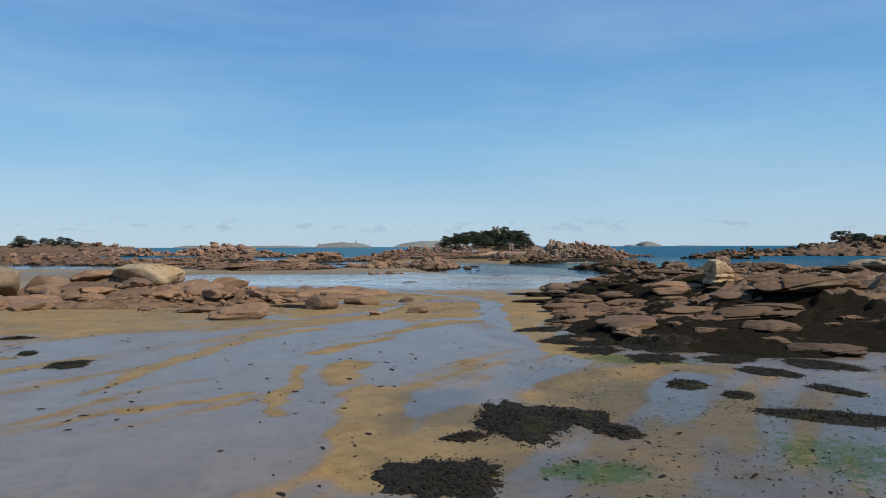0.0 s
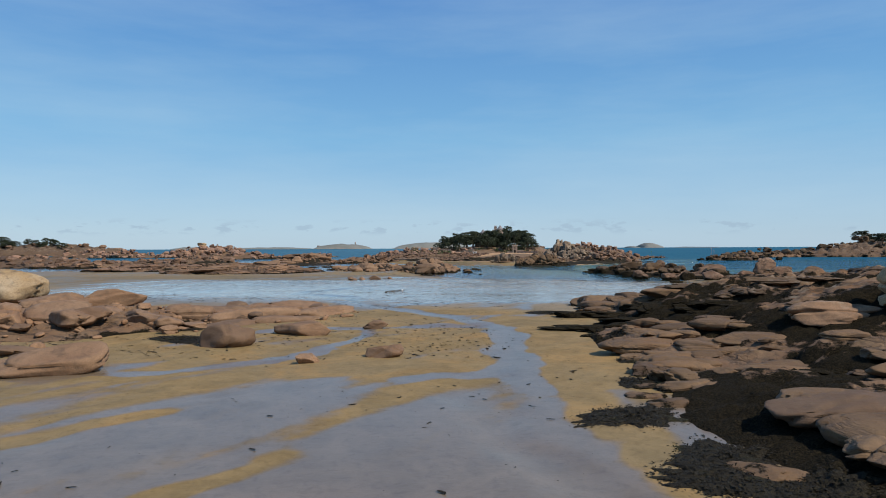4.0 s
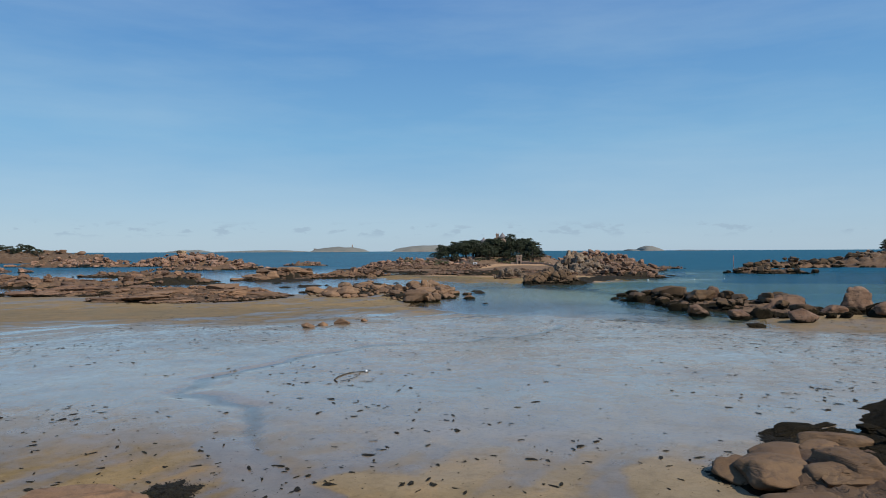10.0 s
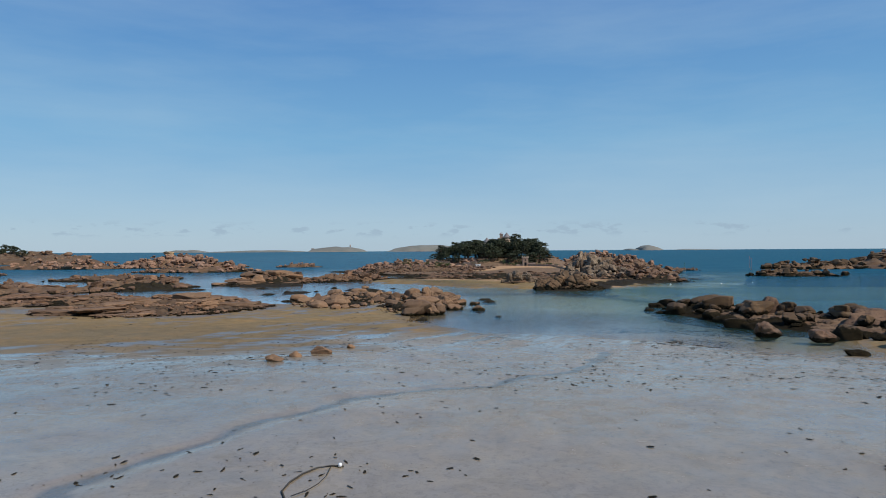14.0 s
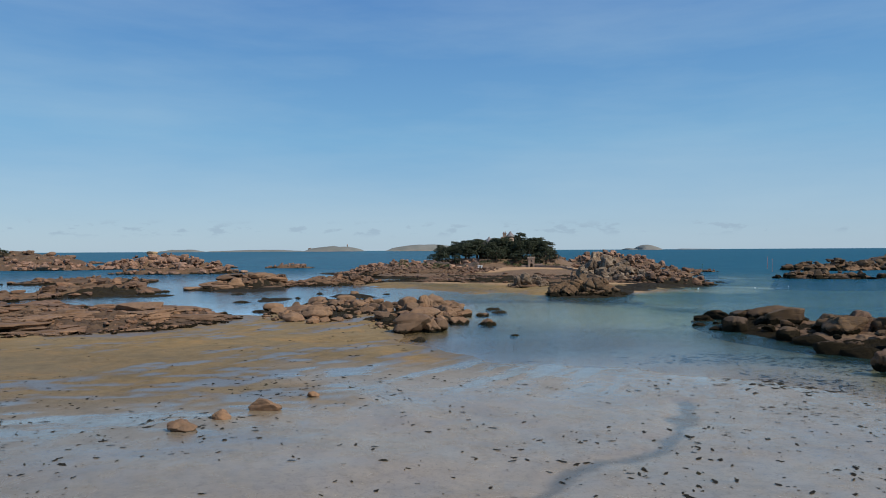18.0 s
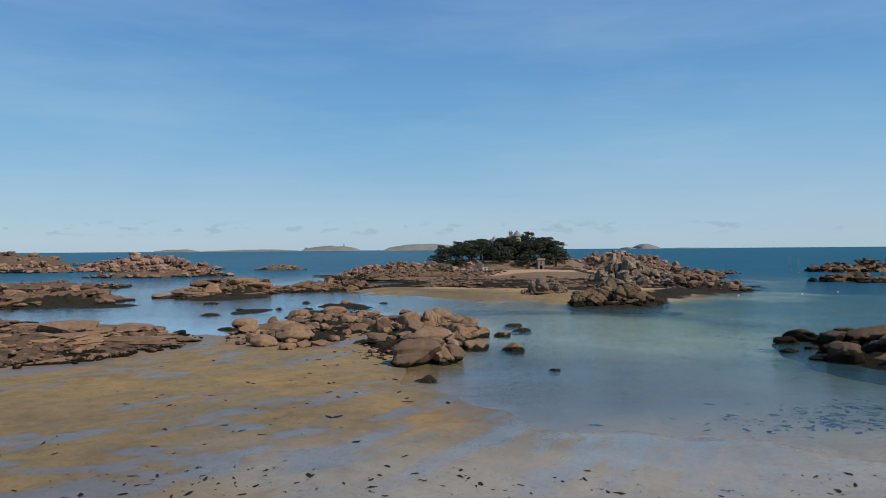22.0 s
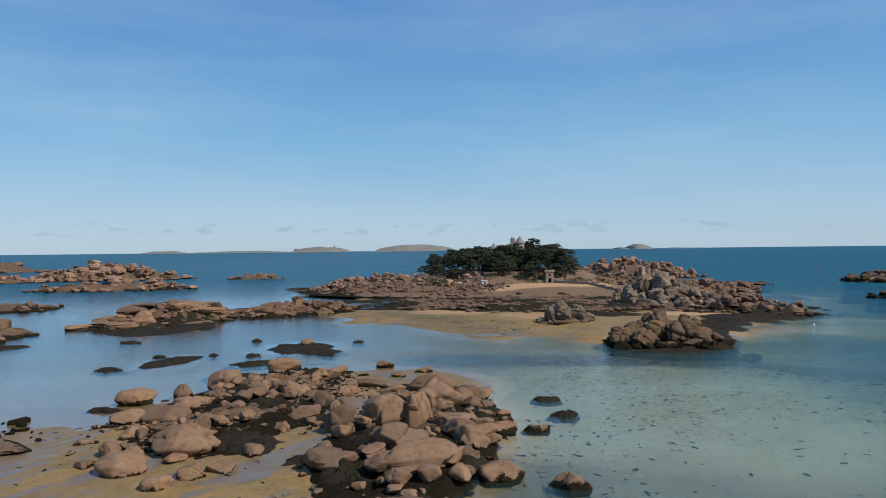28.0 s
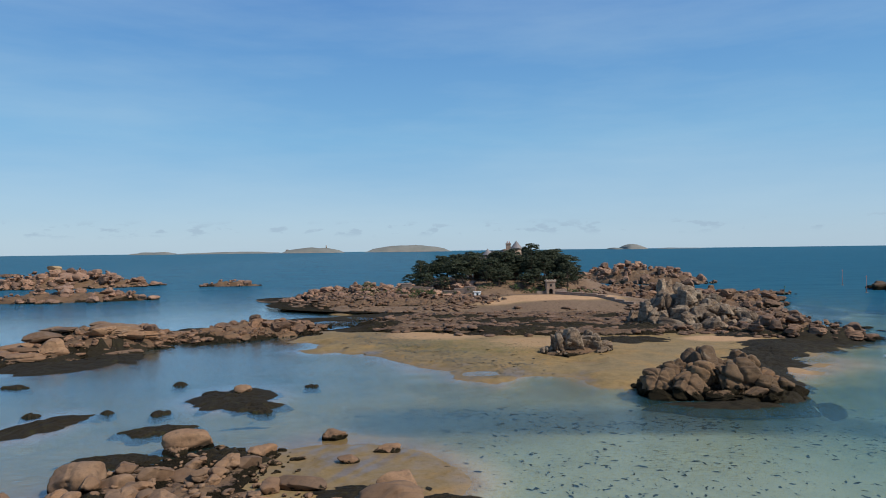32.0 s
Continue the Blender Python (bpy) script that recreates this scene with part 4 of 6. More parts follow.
for x, y, w, d, h in ((-22.5, 85, 3.2, 2.2, 1.3), (-19.5, 85.2, 2.4, 2.0, 1.2), (-20, 91.5, 2.6, 2.0, 1.3), (-14.8, 94, 7.0, 2.4, 1.1), (-17, 89.5, 4.4, 2.2, 1.0)):
    put_boulder(low, x, y, w, d, h, 4, None)
slab = outcrop("broad smooth orange-brown slabs rising from the sand", -16, 86, 8.5, 4.5, 38, 0.5, 16, 0.5, 1.6, 24, 0.33, 0.25, long=1.8, squash=(0.3, 0.5), lib=LOAVES, rock=GRANITE)
for x, y, w, d, h, rz in ((-19.6, 87.4, 6.4, 2.6, 1.5, 34), (-14.6, 91.8, 7.6, 2.8, 1.5, 40), (-16.4, 84.8, 8.4, 3.0, 1.2, 36), (-11.0, 89.0, 7.6, 3.2, 1.2, 42), (-21.6, 83.6, 4.0, 2.4, 1.5, 20), (-13.2, 83.6, 6.0, 2.2, 0.8, 30), (-17.4, 80.6, 4.6, 2.0, 0.7, 28)):
    put_boulder(slab, x, y, w, d, h, rz, None, lib=LOAVES, rock=GRANITE, sink=0.42)

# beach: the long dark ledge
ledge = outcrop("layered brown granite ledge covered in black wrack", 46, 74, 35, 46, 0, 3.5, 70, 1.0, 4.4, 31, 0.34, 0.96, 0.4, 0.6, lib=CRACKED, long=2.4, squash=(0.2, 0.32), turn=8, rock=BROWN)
bedrock(ledge, 20, 49, 12, 14, 10, 1.3, 35, 0.33, 0.95, 0.1, 0.4)
bedrock(ledge, 15, 68, 5.2, 11, -6, 0.7, 40, 0.3, 0.72, 0.3, 0.3)
bedrock(ledge, 21, 95, 6.5, 9, -10, 0.9, 46, 0.3, 0.6, 0.4, 0.35)
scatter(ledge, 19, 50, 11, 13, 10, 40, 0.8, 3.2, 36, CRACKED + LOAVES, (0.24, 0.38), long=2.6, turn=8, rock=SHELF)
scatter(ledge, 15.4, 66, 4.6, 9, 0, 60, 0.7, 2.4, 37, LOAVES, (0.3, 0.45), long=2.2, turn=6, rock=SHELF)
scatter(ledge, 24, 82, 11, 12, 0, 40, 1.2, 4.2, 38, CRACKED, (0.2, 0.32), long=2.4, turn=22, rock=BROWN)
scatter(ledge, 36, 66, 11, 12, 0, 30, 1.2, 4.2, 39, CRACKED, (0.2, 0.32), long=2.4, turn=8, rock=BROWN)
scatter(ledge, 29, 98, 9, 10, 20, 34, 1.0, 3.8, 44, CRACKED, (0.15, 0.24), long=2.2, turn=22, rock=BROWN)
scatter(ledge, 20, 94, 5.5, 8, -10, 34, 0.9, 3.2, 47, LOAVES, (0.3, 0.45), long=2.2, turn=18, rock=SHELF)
put_boulder(ledge, 27.4, 64.2, 3.6, 3.0, 2.5, 0, 4.4, label="squat boulder with an orange lichen cap", rock=BLEACHED, lib=BLOCKS)
put_boulder(ledge, 13.6, 48.5, 4.6, 2.8, 1.2, 0, 2.0, lib=LOAVES, rock=GRANITE)
put_boulder(ledge, 24.0, 65, 6.0, 3.2, 1.3, 4, None, rock=GRANITE, lib=CRACKED, sink=0.4)
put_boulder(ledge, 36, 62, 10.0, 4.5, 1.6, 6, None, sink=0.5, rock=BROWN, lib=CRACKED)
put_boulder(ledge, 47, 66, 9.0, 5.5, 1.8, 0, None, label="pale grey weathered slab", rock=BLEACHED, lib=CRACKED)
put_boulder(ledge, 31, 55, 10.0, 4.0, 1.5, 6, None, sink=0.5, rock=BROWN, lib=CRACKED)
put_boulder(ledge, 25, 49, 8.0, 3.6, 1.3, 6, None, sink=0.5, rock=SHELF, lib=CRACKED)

# boulders along the channel
reef = outcrop("cluster of rounded brown boulders at the water's edge", 64, 212, 17, 36, 18, 1.2, 120, 0.9, 4.8, 41, 0.6, 1.0, lib=NEAR, stack=1.2, rock=BROWN, long=1.7)
for x, y, w, d, h in ((61.2, 175.5, 5.2, 4.4, 4.0), (83, 196, 6.6, 5.0, 6.0), (80.2, 182, 5.4, 4.4, 4.4), (49, 189, 4.4, 3.6, 3.4), (70, 198, 9.0, 5.5, 4.2), (62, 215, 4.0, 3.4, 5.2), (52, 172, 3.0, 2.4, 1.4), (55, 184, 4.5, 3.4, 2.6), (75, 190, 5.0, 4.0, 2.8), (66, 185, 4.0, 3.2, 2.2)):
    put_boulder(reef, x, y, w, d, 0.85 * h, 0, -0.5, lib=NEAR, rock=RUSSET)

# central pile of great rounded boulders
pile = outcrop("heap of large rounded pink granite boulders with black wrack", -4, 249, 9, 21, -10, 0.9, 120, 0.6, 2.8, 51, 0.45, 1.15, stack=1.6, long=1.5)
for x, y, w, d, h, z in ((-5.0, 225, 6.4, 5.4, 3.4, 0.0), (-1.9, 226, 3.4, 4.0, 2.6, 0.0), (-0.6, 227, 3.0, 3.4, 2.4, 0.0), (-3.4, 238, 6.8, 4.4, 3.0, 0.2), (-5.6, 242.5, 5.6, 5.0, 3.4, 0.2), (-6.8, 249.5, 4.6, 4.4, 4.0, 0.3), (-3.9, 249, 3.0, 1.6, 4.2, 0.6), (-2.0, 257, 6.4, 5.0, 3.8, 0.8), (-1.8, 264, 5.5, 3.6, 2.6, 1.0), (-0.2, 249.5, 5.4, 4.0, 2.2, 0.3)):
    put_boulder(pile, x, y, w, d, h, 0, z - 0.35, lib=ANGULAR)
for x, y, w, d, h, z in ((-2.6, 246, 2.2, 1.8, 2.0, 0.3), (1.4, 244.5, 3.6, 3.0, 2.8, 0.0), (-11.2, 250, 3.4, 3.0, 3.4, 0.1), (-10, 247.6, 2.2, 1.4, 2.2, 0.1), (2.2, 262, 3.6, 3.0, 2.4, 0.1), (-1.4, 270, 4.0, 3.0, 2.0, 0.4), (-8, 258, 3.6, 3.0, 2.4, 0.2), (-6.5, 266, 4.0, 3.0, 2.0, 0.2), (4.4, 250.5, 3.4, 2.2, 1.6, 0.0)):
    put_boulder(pile, x, y, w, d, h, 0, z - 0.35, lib=ANGULAR)
pile2 = outcrop("spread of rounded boulders on sand and wrack", -23, 262, 11, 24, -6, 0.6, 130, 0.5, 2.6, 61, 0.45, 1.0, stack=0.8, long=1.5)
for x, y, w, d, h, z in ((-24.3, 244.5, 7.4, 4.4, 3.4, 0.4), (-27.7, 239.5, 4.6, 3.4, 2.4, 0.2), (-21.5, 238.2, 3.0, 2.6, 1.8, 0.2), (-23.4, 236, 2.8, 2.4, 1.6, 0.2), (-19.6, 239.6, 3.0, 2.4, 1.6, 0.2), (-34.3, 255.5, 4.4, 3.2, 2.2, 0.1), (-38, 266, 5.4, 4.0, 2.2, 0.0), (-30.6, 256, 5.8, 3.8, 2.4, 0.1), (-30, 262, 5.0, 4.0, 2.2, 0.1), (-29.5, 273, 5.6, 4.4, 3.2, 0.1)):
    put_boulder(pile2, x, y, 0.86 * w, 0.9 * d, 0.88 * h, 0, z - 0.35, lib=LOAVES + NEAR, rock=GRANITE)
for x, y, w, d, h, z in ((-25.6, 272, 3.6, 3.0, 2.4, 0.1), (-33, 268, 3.0, 2.6, 2.2, 0.1), (-23.8, 285, 7.0, 4.0, 2.6, 0.0), (-18.5, 266, 4.2, 3.4, 2.6, 0.1), (-16, 256, 4.2, 3.0, 2.0, 0.1), (-17.2, 251, 2.0, 1.8, 1.8, 0.1), (-14.6, 262, 3.4, 3.0, 2.2, 0.1), (-20.5, 274, 3.6, 3.0, 2.2, 0.1)):
    put_boulder(pile2, x, y, 0.86 * w, 0.9 * d, 0.88 * h, 0, z - 0.35, lib=LOAVES + NEAR, rock=GRANITE)
for x, y, w, d, h in ((8.1, 235.6, 3.2, 2.6, 2.4), (11.3, 220.4, 1.8, 1.5, 1.2), (3.3, 237.6, 4.0, 2.8, 2.4), (8.4, 251, 3.8, 1.8, 1.6), (-9.2, 287.5, 2.8, 2.2, 1.6), (-31.5, 241, 2.0, 1.4, 1.0), (-14.4, 168.6, 2.6, 1.7, 1.2), (-18.5, 162, 2.2, 1.6, 1.0), (-16.8, 165.5, 1.5, 1.2, 0.9), (-11.6, 173.6, 1.1, 0.9, 0.6), (-10.1, 272, 4.2, 3.0, 1.5), (-6.8, 279, 2.2, 1.6, 1.0), (-3.2, 282, 2.8, 1.4, 0.9), (-25.4, 311, 3.0, 2.2, 1.9)):
    put_boulder(thing("boulder_in_shallows", "smooth brown boulder standing alone in shallow water or sand", "boulder", "lone boulders"), x, y, w, d, h, 0, None, sink=0.25)

# rocks on the western flats
outcrop("low tan granite slabs on the western sand flat", -64, 240, 24, 19, 28, 2.2, 90, 1.6, 6.5, 71, 0.55, 0.5, lib=SLABS, long=2.2, squash=(0.22, 0.36), turn=12, rock=GRANITE, power=1.6)
outcrop("low brown slabs among pools on the western flat", -102, 262, 26, 15, 20, 1.4, 70, 1.4, 5.5, 75, 0.7, 0.75, lib=SLABS, long=2.2, squash=(0.22, 0.36), turn=12, rock=RUSSET)
outcrop("dark slabs and wrack on the outer western flat", -140, 305, 34, 16, 10, 1.4, 80, 1.0, 4.0, 77, 1.1, 0.75, lib=MID, long=1.9)
outcrop("long low reef of brown granite with a wrack skirt", -110, 328, 22, 20, 40, 2.4, 70, 1.0, 4.5, 81, 1.0, 0.62, lib=MID, long=1.9)
outcrop("granite islet with a skirt of black wrack", -70, 360, 15, 24, -25, 4.0, 70, 1.4, 6.0, 91, 0.7, 0.62, lib=MID + ANGULAR, rock=GRANITE, long=2.2, squash=(0.3, 0.55), turn=15)
outcrop("chain of granite rocks joining the islet to the island", -42, 378, 24, 13, 40, 2.2, 80, 0.9, 4.2, 101, 0.9, 0.7, lib=MID)
outcrop("dark wrack-covered reef in the shallows", -150, 395, 34, 20, 10, 1.2, 50, 1.0, 4.0, 111, 1.3, 0.95, lib=FAR)
outcrop("brown granite reef with a pale boulder", -150, 500, 40, 13, 6, 2.6, 70, 1.5, 6.0, 121, 1.4, 0.55, lib=FAR, stack=2.0, rock=PINK)
tower = outcrop("high pile of pink granite boulders out at sea", -207, 612, 54, 24, 8, 5.0, 260, 1.4, 6.0, 131, 1.4, 0.3, lib=FAR, stack=6.5, squash=(0.5, 0.95), rock=PINK)
for x, y, w, h, z in ((-214, 606, 14, 7, 2), (-205, 604, 12, 6, 3), (-222, 606, 10, 6, 2), (-213, 608, 9, 4.5, 8.3), (-197, 604, 9, 5, 4.5)):
    put_boulder(tower, x, y, w, w * 0.7, h, 0, z, lib=MID, rock=BLEACHED if z > 6 else PINK)
outcrop("pink granite reef out at sea", -290, 590, 60, 20, -6, 3.0, 110, 1.8, 6.5, 141, 1.8, 0.35, lib=FAR, stack=3.0, rock=PINK)
outcrop("granite skerries out at sea", -110, 602, 20, 7, 0, 1.6, 26, 1.5, 5.0, 151, 1.4, 0.5, lib=FAR, stack=1.5, rock=PINK)
outcrop("distant granite shore rocks", -330, 470, 90, 34, -14, 2.0, 120, 1.6, 5.5, 161, 2.2, 0.4, lib=FAR, stack=1.0, rock=PINK)
outcrop("long granite reef on the western shore", -200, 330, 70, 26, -18, 1.8, 120, 1.4, 5.0, 171, 1.8, 0.6, lib=FAR, stack=0.8)

# the island's rocks
crag = outcrop("weathered grey granite crag with deep joints", 68, 374, 15, 11, -20, 3.2, 110, 1.4, 4.6, 201, 0.5, 0.25, lib=ANGULAR + NEAR, stack=5.5, squash=(0.7, 1.1), rock=GREY, power=1.4)
for x, y, w, d, h, z in ((60, 375, 6.5, 6, 8.6, 2.4), (65, 374, 6.4, 6, 8.0, 2.0), (71, 372, 6, 5, 6.0, 1.4), (62.5, 380, 7, 6, 9.8, 2.6), (67, 380, 6, 5, 8.8, 2.4), (57, 377, 5, 5, 7.2, 1.6), (56, 372, 5, 4.4, 5.4, 1.2), (63, 369, 5, 4, 5.6, 1.0), (53, 376, 4.6, 4, 3.8, 1.0), (69, 366, 4.6, 4, 4.0, 0.6), (77, 373, 5, 4.6, 3.6, 0.8), (83, 371, 5, 4, 3.0, 0.8)):
    put_boulder(crag, x, y, w, d, h, 0, z - 0.5, lib=CRACKED, rock=GREY)
small = outcrop("small brown granite crag on the tidal flat", 29, 339, 6.5, 4.5, 0, 1.2, 22, 0.9, 2.6, 211, 0.4, 0.35, lib=ANGULAR, stack=1.4, squash=(0.5, 0.9), rock=GREY)
for x, y, w, d, h in ((26.5, 338.5, 4.0, 3.4, 5.0), (29, 338, 4.0, 3.4, 6.2), (32, 339, 4.2, 3.4, 5.4), (35, 339, 3.4, 3.0, 3.4), (28, 341, 4.6, 3.4, 5.8), (24, 338.5, 3.0, 2.6, 2.2)):
    put_boulder(small, x, y, 1.1 * w, d, 0.85 * h, 0, 0.0, lib=ANGULAR + CRACKED[:3], rock=GREY)
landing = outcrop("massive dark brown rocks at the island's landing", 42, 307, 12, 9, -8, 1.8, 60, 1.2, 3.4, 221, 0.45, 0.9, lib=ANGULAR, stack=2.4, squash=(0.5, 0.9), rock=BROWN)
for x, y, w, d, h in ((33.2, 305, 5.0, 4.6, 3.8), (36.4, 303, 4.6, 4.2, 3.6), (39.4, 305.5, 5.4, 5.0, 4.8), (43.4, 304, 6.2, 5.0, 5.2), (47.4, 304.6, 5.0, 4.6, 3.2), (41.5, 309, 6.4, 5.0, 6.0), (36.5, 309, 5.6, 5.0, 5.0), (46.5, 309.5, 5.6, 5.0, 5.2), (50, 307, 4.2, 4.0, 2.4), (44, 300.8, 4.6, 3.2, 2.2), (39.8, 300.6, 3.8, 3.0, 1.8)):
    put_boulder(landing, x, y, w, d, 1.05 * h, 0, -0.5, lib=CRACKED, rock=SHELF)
outcrop("boulder ridge running out to the island's point", 82, 358, 17, 8, -16, 1.7, 80, 1.0, 4.0, 231, 0.6, 0.8, lib=MID, stack=1.6)
outcrop("tumbled granite boulders on the island's slope", -14, 462, 44, 16, -33, 3.6, 240, 1.0, 4.2, 241, 0.9, 0.3, lib=MID, stack=2.2, rock=PINK)
outcrop("flat brown rock platform with patches of wrack", 34, 384, 52, 26, -8, 0.8, 210, 0.6, 2.6, 251, 0.55, 0.86, 0.8, lib=MID, squash=(0.2, 0.42), long=2.0, turn=0)
outcrop("brown rock shelf behind the island's point", 80, 393, 25, 24, -40, 1.2, 130, 0.9, 3.4, 255, 0.65, 0.74, 0.6, lib=MID, stack=0.8)
outcrop("brown rock apron under the wooded mound", -6, 446, 36, 20, -16, 1.4, 90, 0.9, 3.0, 258, 0.7, 0.35, 0.5, lib=MID)
outcrop("red-brown rock flat beside the inlet", 96, 505, 30, 34, -30, 1.8, 110, 1.2, 4.2, 265, 1.0, 0.4, 0.3, lib=MID, stack=1.0)
ridge = outcrop("high ridge of red-brown granite boulders", 122, 585, 44, 26, -35, 6.5, 230, 1.4, 5.0, 261, 1.4, 0.15, lib=MID, stack=3.2, squash=(0.7, 1.1), rock=PINK)
outcrop("granite boulders on the island's seaward shore", 100, 450, 34, 32, -50, 3.0, 150, 1.2, 5.0, 271, 1.1, 0.3, lib=MID, stack=2.0)
outcrop("low skerries off the island", 146, 486, 14, 7, -30, 0.8, 24, 1.2, 4.0, 281, 1.0, 0.8, lib=FAR)



def rubble(label, spots, small, large, seed, rock, squash=0.6):
    """Countless small angular stones lying on whatever is below them, in one mesh."""
    g = np.random.default_rng(seed)
    v, f = SPHERES[2]
    spots = np.asarray(spots)
    z = surfaces(spots[:, 0].copy(), spots[:, 1].copy())
    spots, z = spots[z > -0.35], z[z > -0.35]
    size = small + (large - small) * g.random(len(z)) ** 3
    verts = []
    for k in range(len(z)):
        p = v / (np.abs(v) ** 3.2).sum(1, keepdims=True) ** (1 / 3.2)
        for _ in range(4):
            nrm = g.normal(0, 1, 3)
            nrm /= np.linalg.norm(nrm)
            p = p - nrm * np.maximum(0, p @ nrm - g.uniform(0.45, 0.8))[:, None]
        a = g.random() * np.pi
        sx, sy, sz = size[k] * g.uniform(0.4, 0.85), size[k] * 0.42, size[k] * 0.5 * squash * g.uniform(0.6, 1.2)
        x, y = p[:, 0] * sx, p[:, 1] * sy
        verts.append(np.stack([spots[k, 0] + x * math.cos(a) - y * math.sin(a), spots[k, 1] + x * math.sin(a) + y * math.cos(a), z[k] + sz * 0.45 + p[:, 2] * sz], 1))
    faces = (f[None] + (np.arange(len(z)) * len(v))[:, None, None]).reshape(-1, 3)
    return tagged(part("loose_stones", mesh_from("loose_stones", np.concatenate(verts), faces), rock), label, "stones", kind="stuff")


def sown(n, cx, cy, rx, ry, rot, seed, patchy=0.06):
    """Random places in an ellipse, thicker in patches."""
    g = np.random.default_rng(seed)
    r, a = np.sqrt(g.random(n * 3)), g.random(n * 3) * 2 * np.pi
    u, v = rx * r * np.cos(a), ry * r * np.sin(a)
    c, k = math.cos(radians(rot)), math.sin(radians(rot))
    p = np.stack([cx + u * c - v * k, cy + u * k + v * c], 1)
    dens = fbm(p[:, 0] * patchy, p[:, 1] * patchy * 1.8, 0, seed, 4)
    return p[g.random(len(p)) < np.clip((dens - 0.36) * 2.6, 0.02, 1)][:n]


rubble("small brown stones strewn over the island's rock platform", np.concatenate([sown(900, 34, 386, 56, 28, -8, 11), sown(900, 84, 380, 34, 30, -30, 12), sown(900, -8, 446, 40, 26, -20, 13)]), 0.3, 3.0, 14, RUSSET, 0.35)
rubble("pink granite rubble on the slopes of the island", np.concatenate([sown(1000, -16, 460, 46, 20, -33, 15), sown(800, 74, 470, 40, 30, -30, 16)]), 0.5, 2.8, 17, PINK, 0.8)
rubble("small rounded stones among the great boulders", np.concatenate([sown(350, -4, 249, 11, 24, -10, 18), sown(500, -23, 262, 14, 26, -6, 19)]), 0.2, 1.1, 20, GRANITE)
rubble("tan stones among the slabs by the sand", np.concatenate([sown(700, -38, 78, 22, 15, 20, 25), sown(350, -17, 87, 10, 7, 30, 26)]), 0.15, 0.9, 27, GRANITE)
rubble("stones on the western slabs and reefs", np.concatenate([sown(700, -64, 240, 26, 20, 28, 28), sown(500, -70, 360, 17, 26, -25, 29), sown(500, -42, 378, 26, 15, 40, 30), sown(500, -100, 270, 30, 18, 20, 31)]), 0.4, 1.8, 32, RUSSET)

# eastern headland
outcrop("brown granite reef off the headland", 168, 400, 22, 12, -10, 1.4, 60, 1.4, 4.8, 301, 1.0, 0.8, lib=FAR, stack=1.0, rock=BROWN)
outcrop("granite boulders at the tip of the headland", 232, 500, 34, 18, 8, 3.0, 100, 1.6, 6.0, 311, 1.2, 0.5, lib=FAR, stack=3.0, rock=BROWN)
outcrop("rocky headland of brown granite", 330, 520, 80, 48, 12, 9.0, 160, 2.0, 7.5, 321, 1.6, 0.2, lib=FAR, stack=4.0, rock=BROWN)


# ---------------- the island: trees, castle, gate, walls ----------------
def needle_crown(seed, height, spread, clumps, per):
    """A crown of needle tufts set on flat, uneven layers."""
    rnd = np.random.default_rng(seed)
    lv = rnd.random(clumps) ** 0.8
    reach = spread * (0.35 + 0.65 * np.sin(np.pi * (0.15 + 0.80 * lv))) * np.sqrt(rnd.random(clumps)) * (0.8 + 0.4 * rnd.random(clumps))
    ang = rnd.random(clumps) * 2 * np.pi
    c = np.stack([reach * np.cos(ang), reach * np.sin(ang), height * (0.34 + 0.62 * lv) + rnd.normal(0, 0.25, clumps) - 0.10 * reach], 1)
    size = (0.6 + 0.8 * rnd.random(clumps)) * spread * 0.23
    p = np.repeat(c, per, 0)
    d = rnd.normal(0, 1, (clumps * per, 3))
    d /= np.linalg.norm(d, axis=1, keepdims=True)
    d[:, 2] = np.abs(d[:, 2]) * 0.75 - 0.15
    p = p + d * np.repeat(size, per)[:, None] * (0.55 + 0.45 * rnd.random((clumps * per, 1))) * np.array([1, 1, 0.62])
    u = np.cross(d, rnd.normal(0, 1, d.shape))
    u /= np.linalg.norm(u, axis=1, keepdims=True) + 1e-9
    v = np.cross(d, u) + 0.5 * d
    s = (0.10 + 0.16 * rnd.random((len(p), 1))) * spread * 0.085 + 0.05
    quad = np.stack([p - u * s - v * s * 0.6, p + u * s - v * s * 0.6, p + u * s * 0.55 + v * s, p - u * s * 0.55 + v * s], 1).reshape(-1, 3)
    return mesh_from("crown", quad, np.arange(len(quad)).reshape(-1, 4), False)


def pine(seed, height, spread, clumps=70, per=100):
    rnd = random.Random(seed)
    t = thing("pine_tree", "dark green wind-shaped pine on the wooded island", "tree", "island pines")
    lean = rnd.uniform(-0.6, 0.6)
    pts = [(0, 0, -0.5), (lean * 0.2, 0.1, height * 0.3), (lean * 0.6, 0.2, height * 0.6), (lean, 0.2, height * 0.93)]
    part("trunk", tube(pts, [0.34, 0.27, 0.18, 0.05], 7), BARK, t)
    for k in range(6):
        a, z = rnd.uniform(0, 6.28), height * rnd.uniform(0.3, 0.75)
        r = spread * rnd.uniform(0.45, 0.8)
        part("limb", tube([(lean * z / height, 0.1, z), (r * 0.5 * math.cos(a), r * 0.5 * math.sin(a), z + 0.8), (r * math.cos(a), r * math.sin(a), z + 1.0)], [0.13, 0.09, 0.03], 5), BARK, t)
    part("crown", needle_crown(seed, height, spread, clumps, per), PINE, t)
    return t


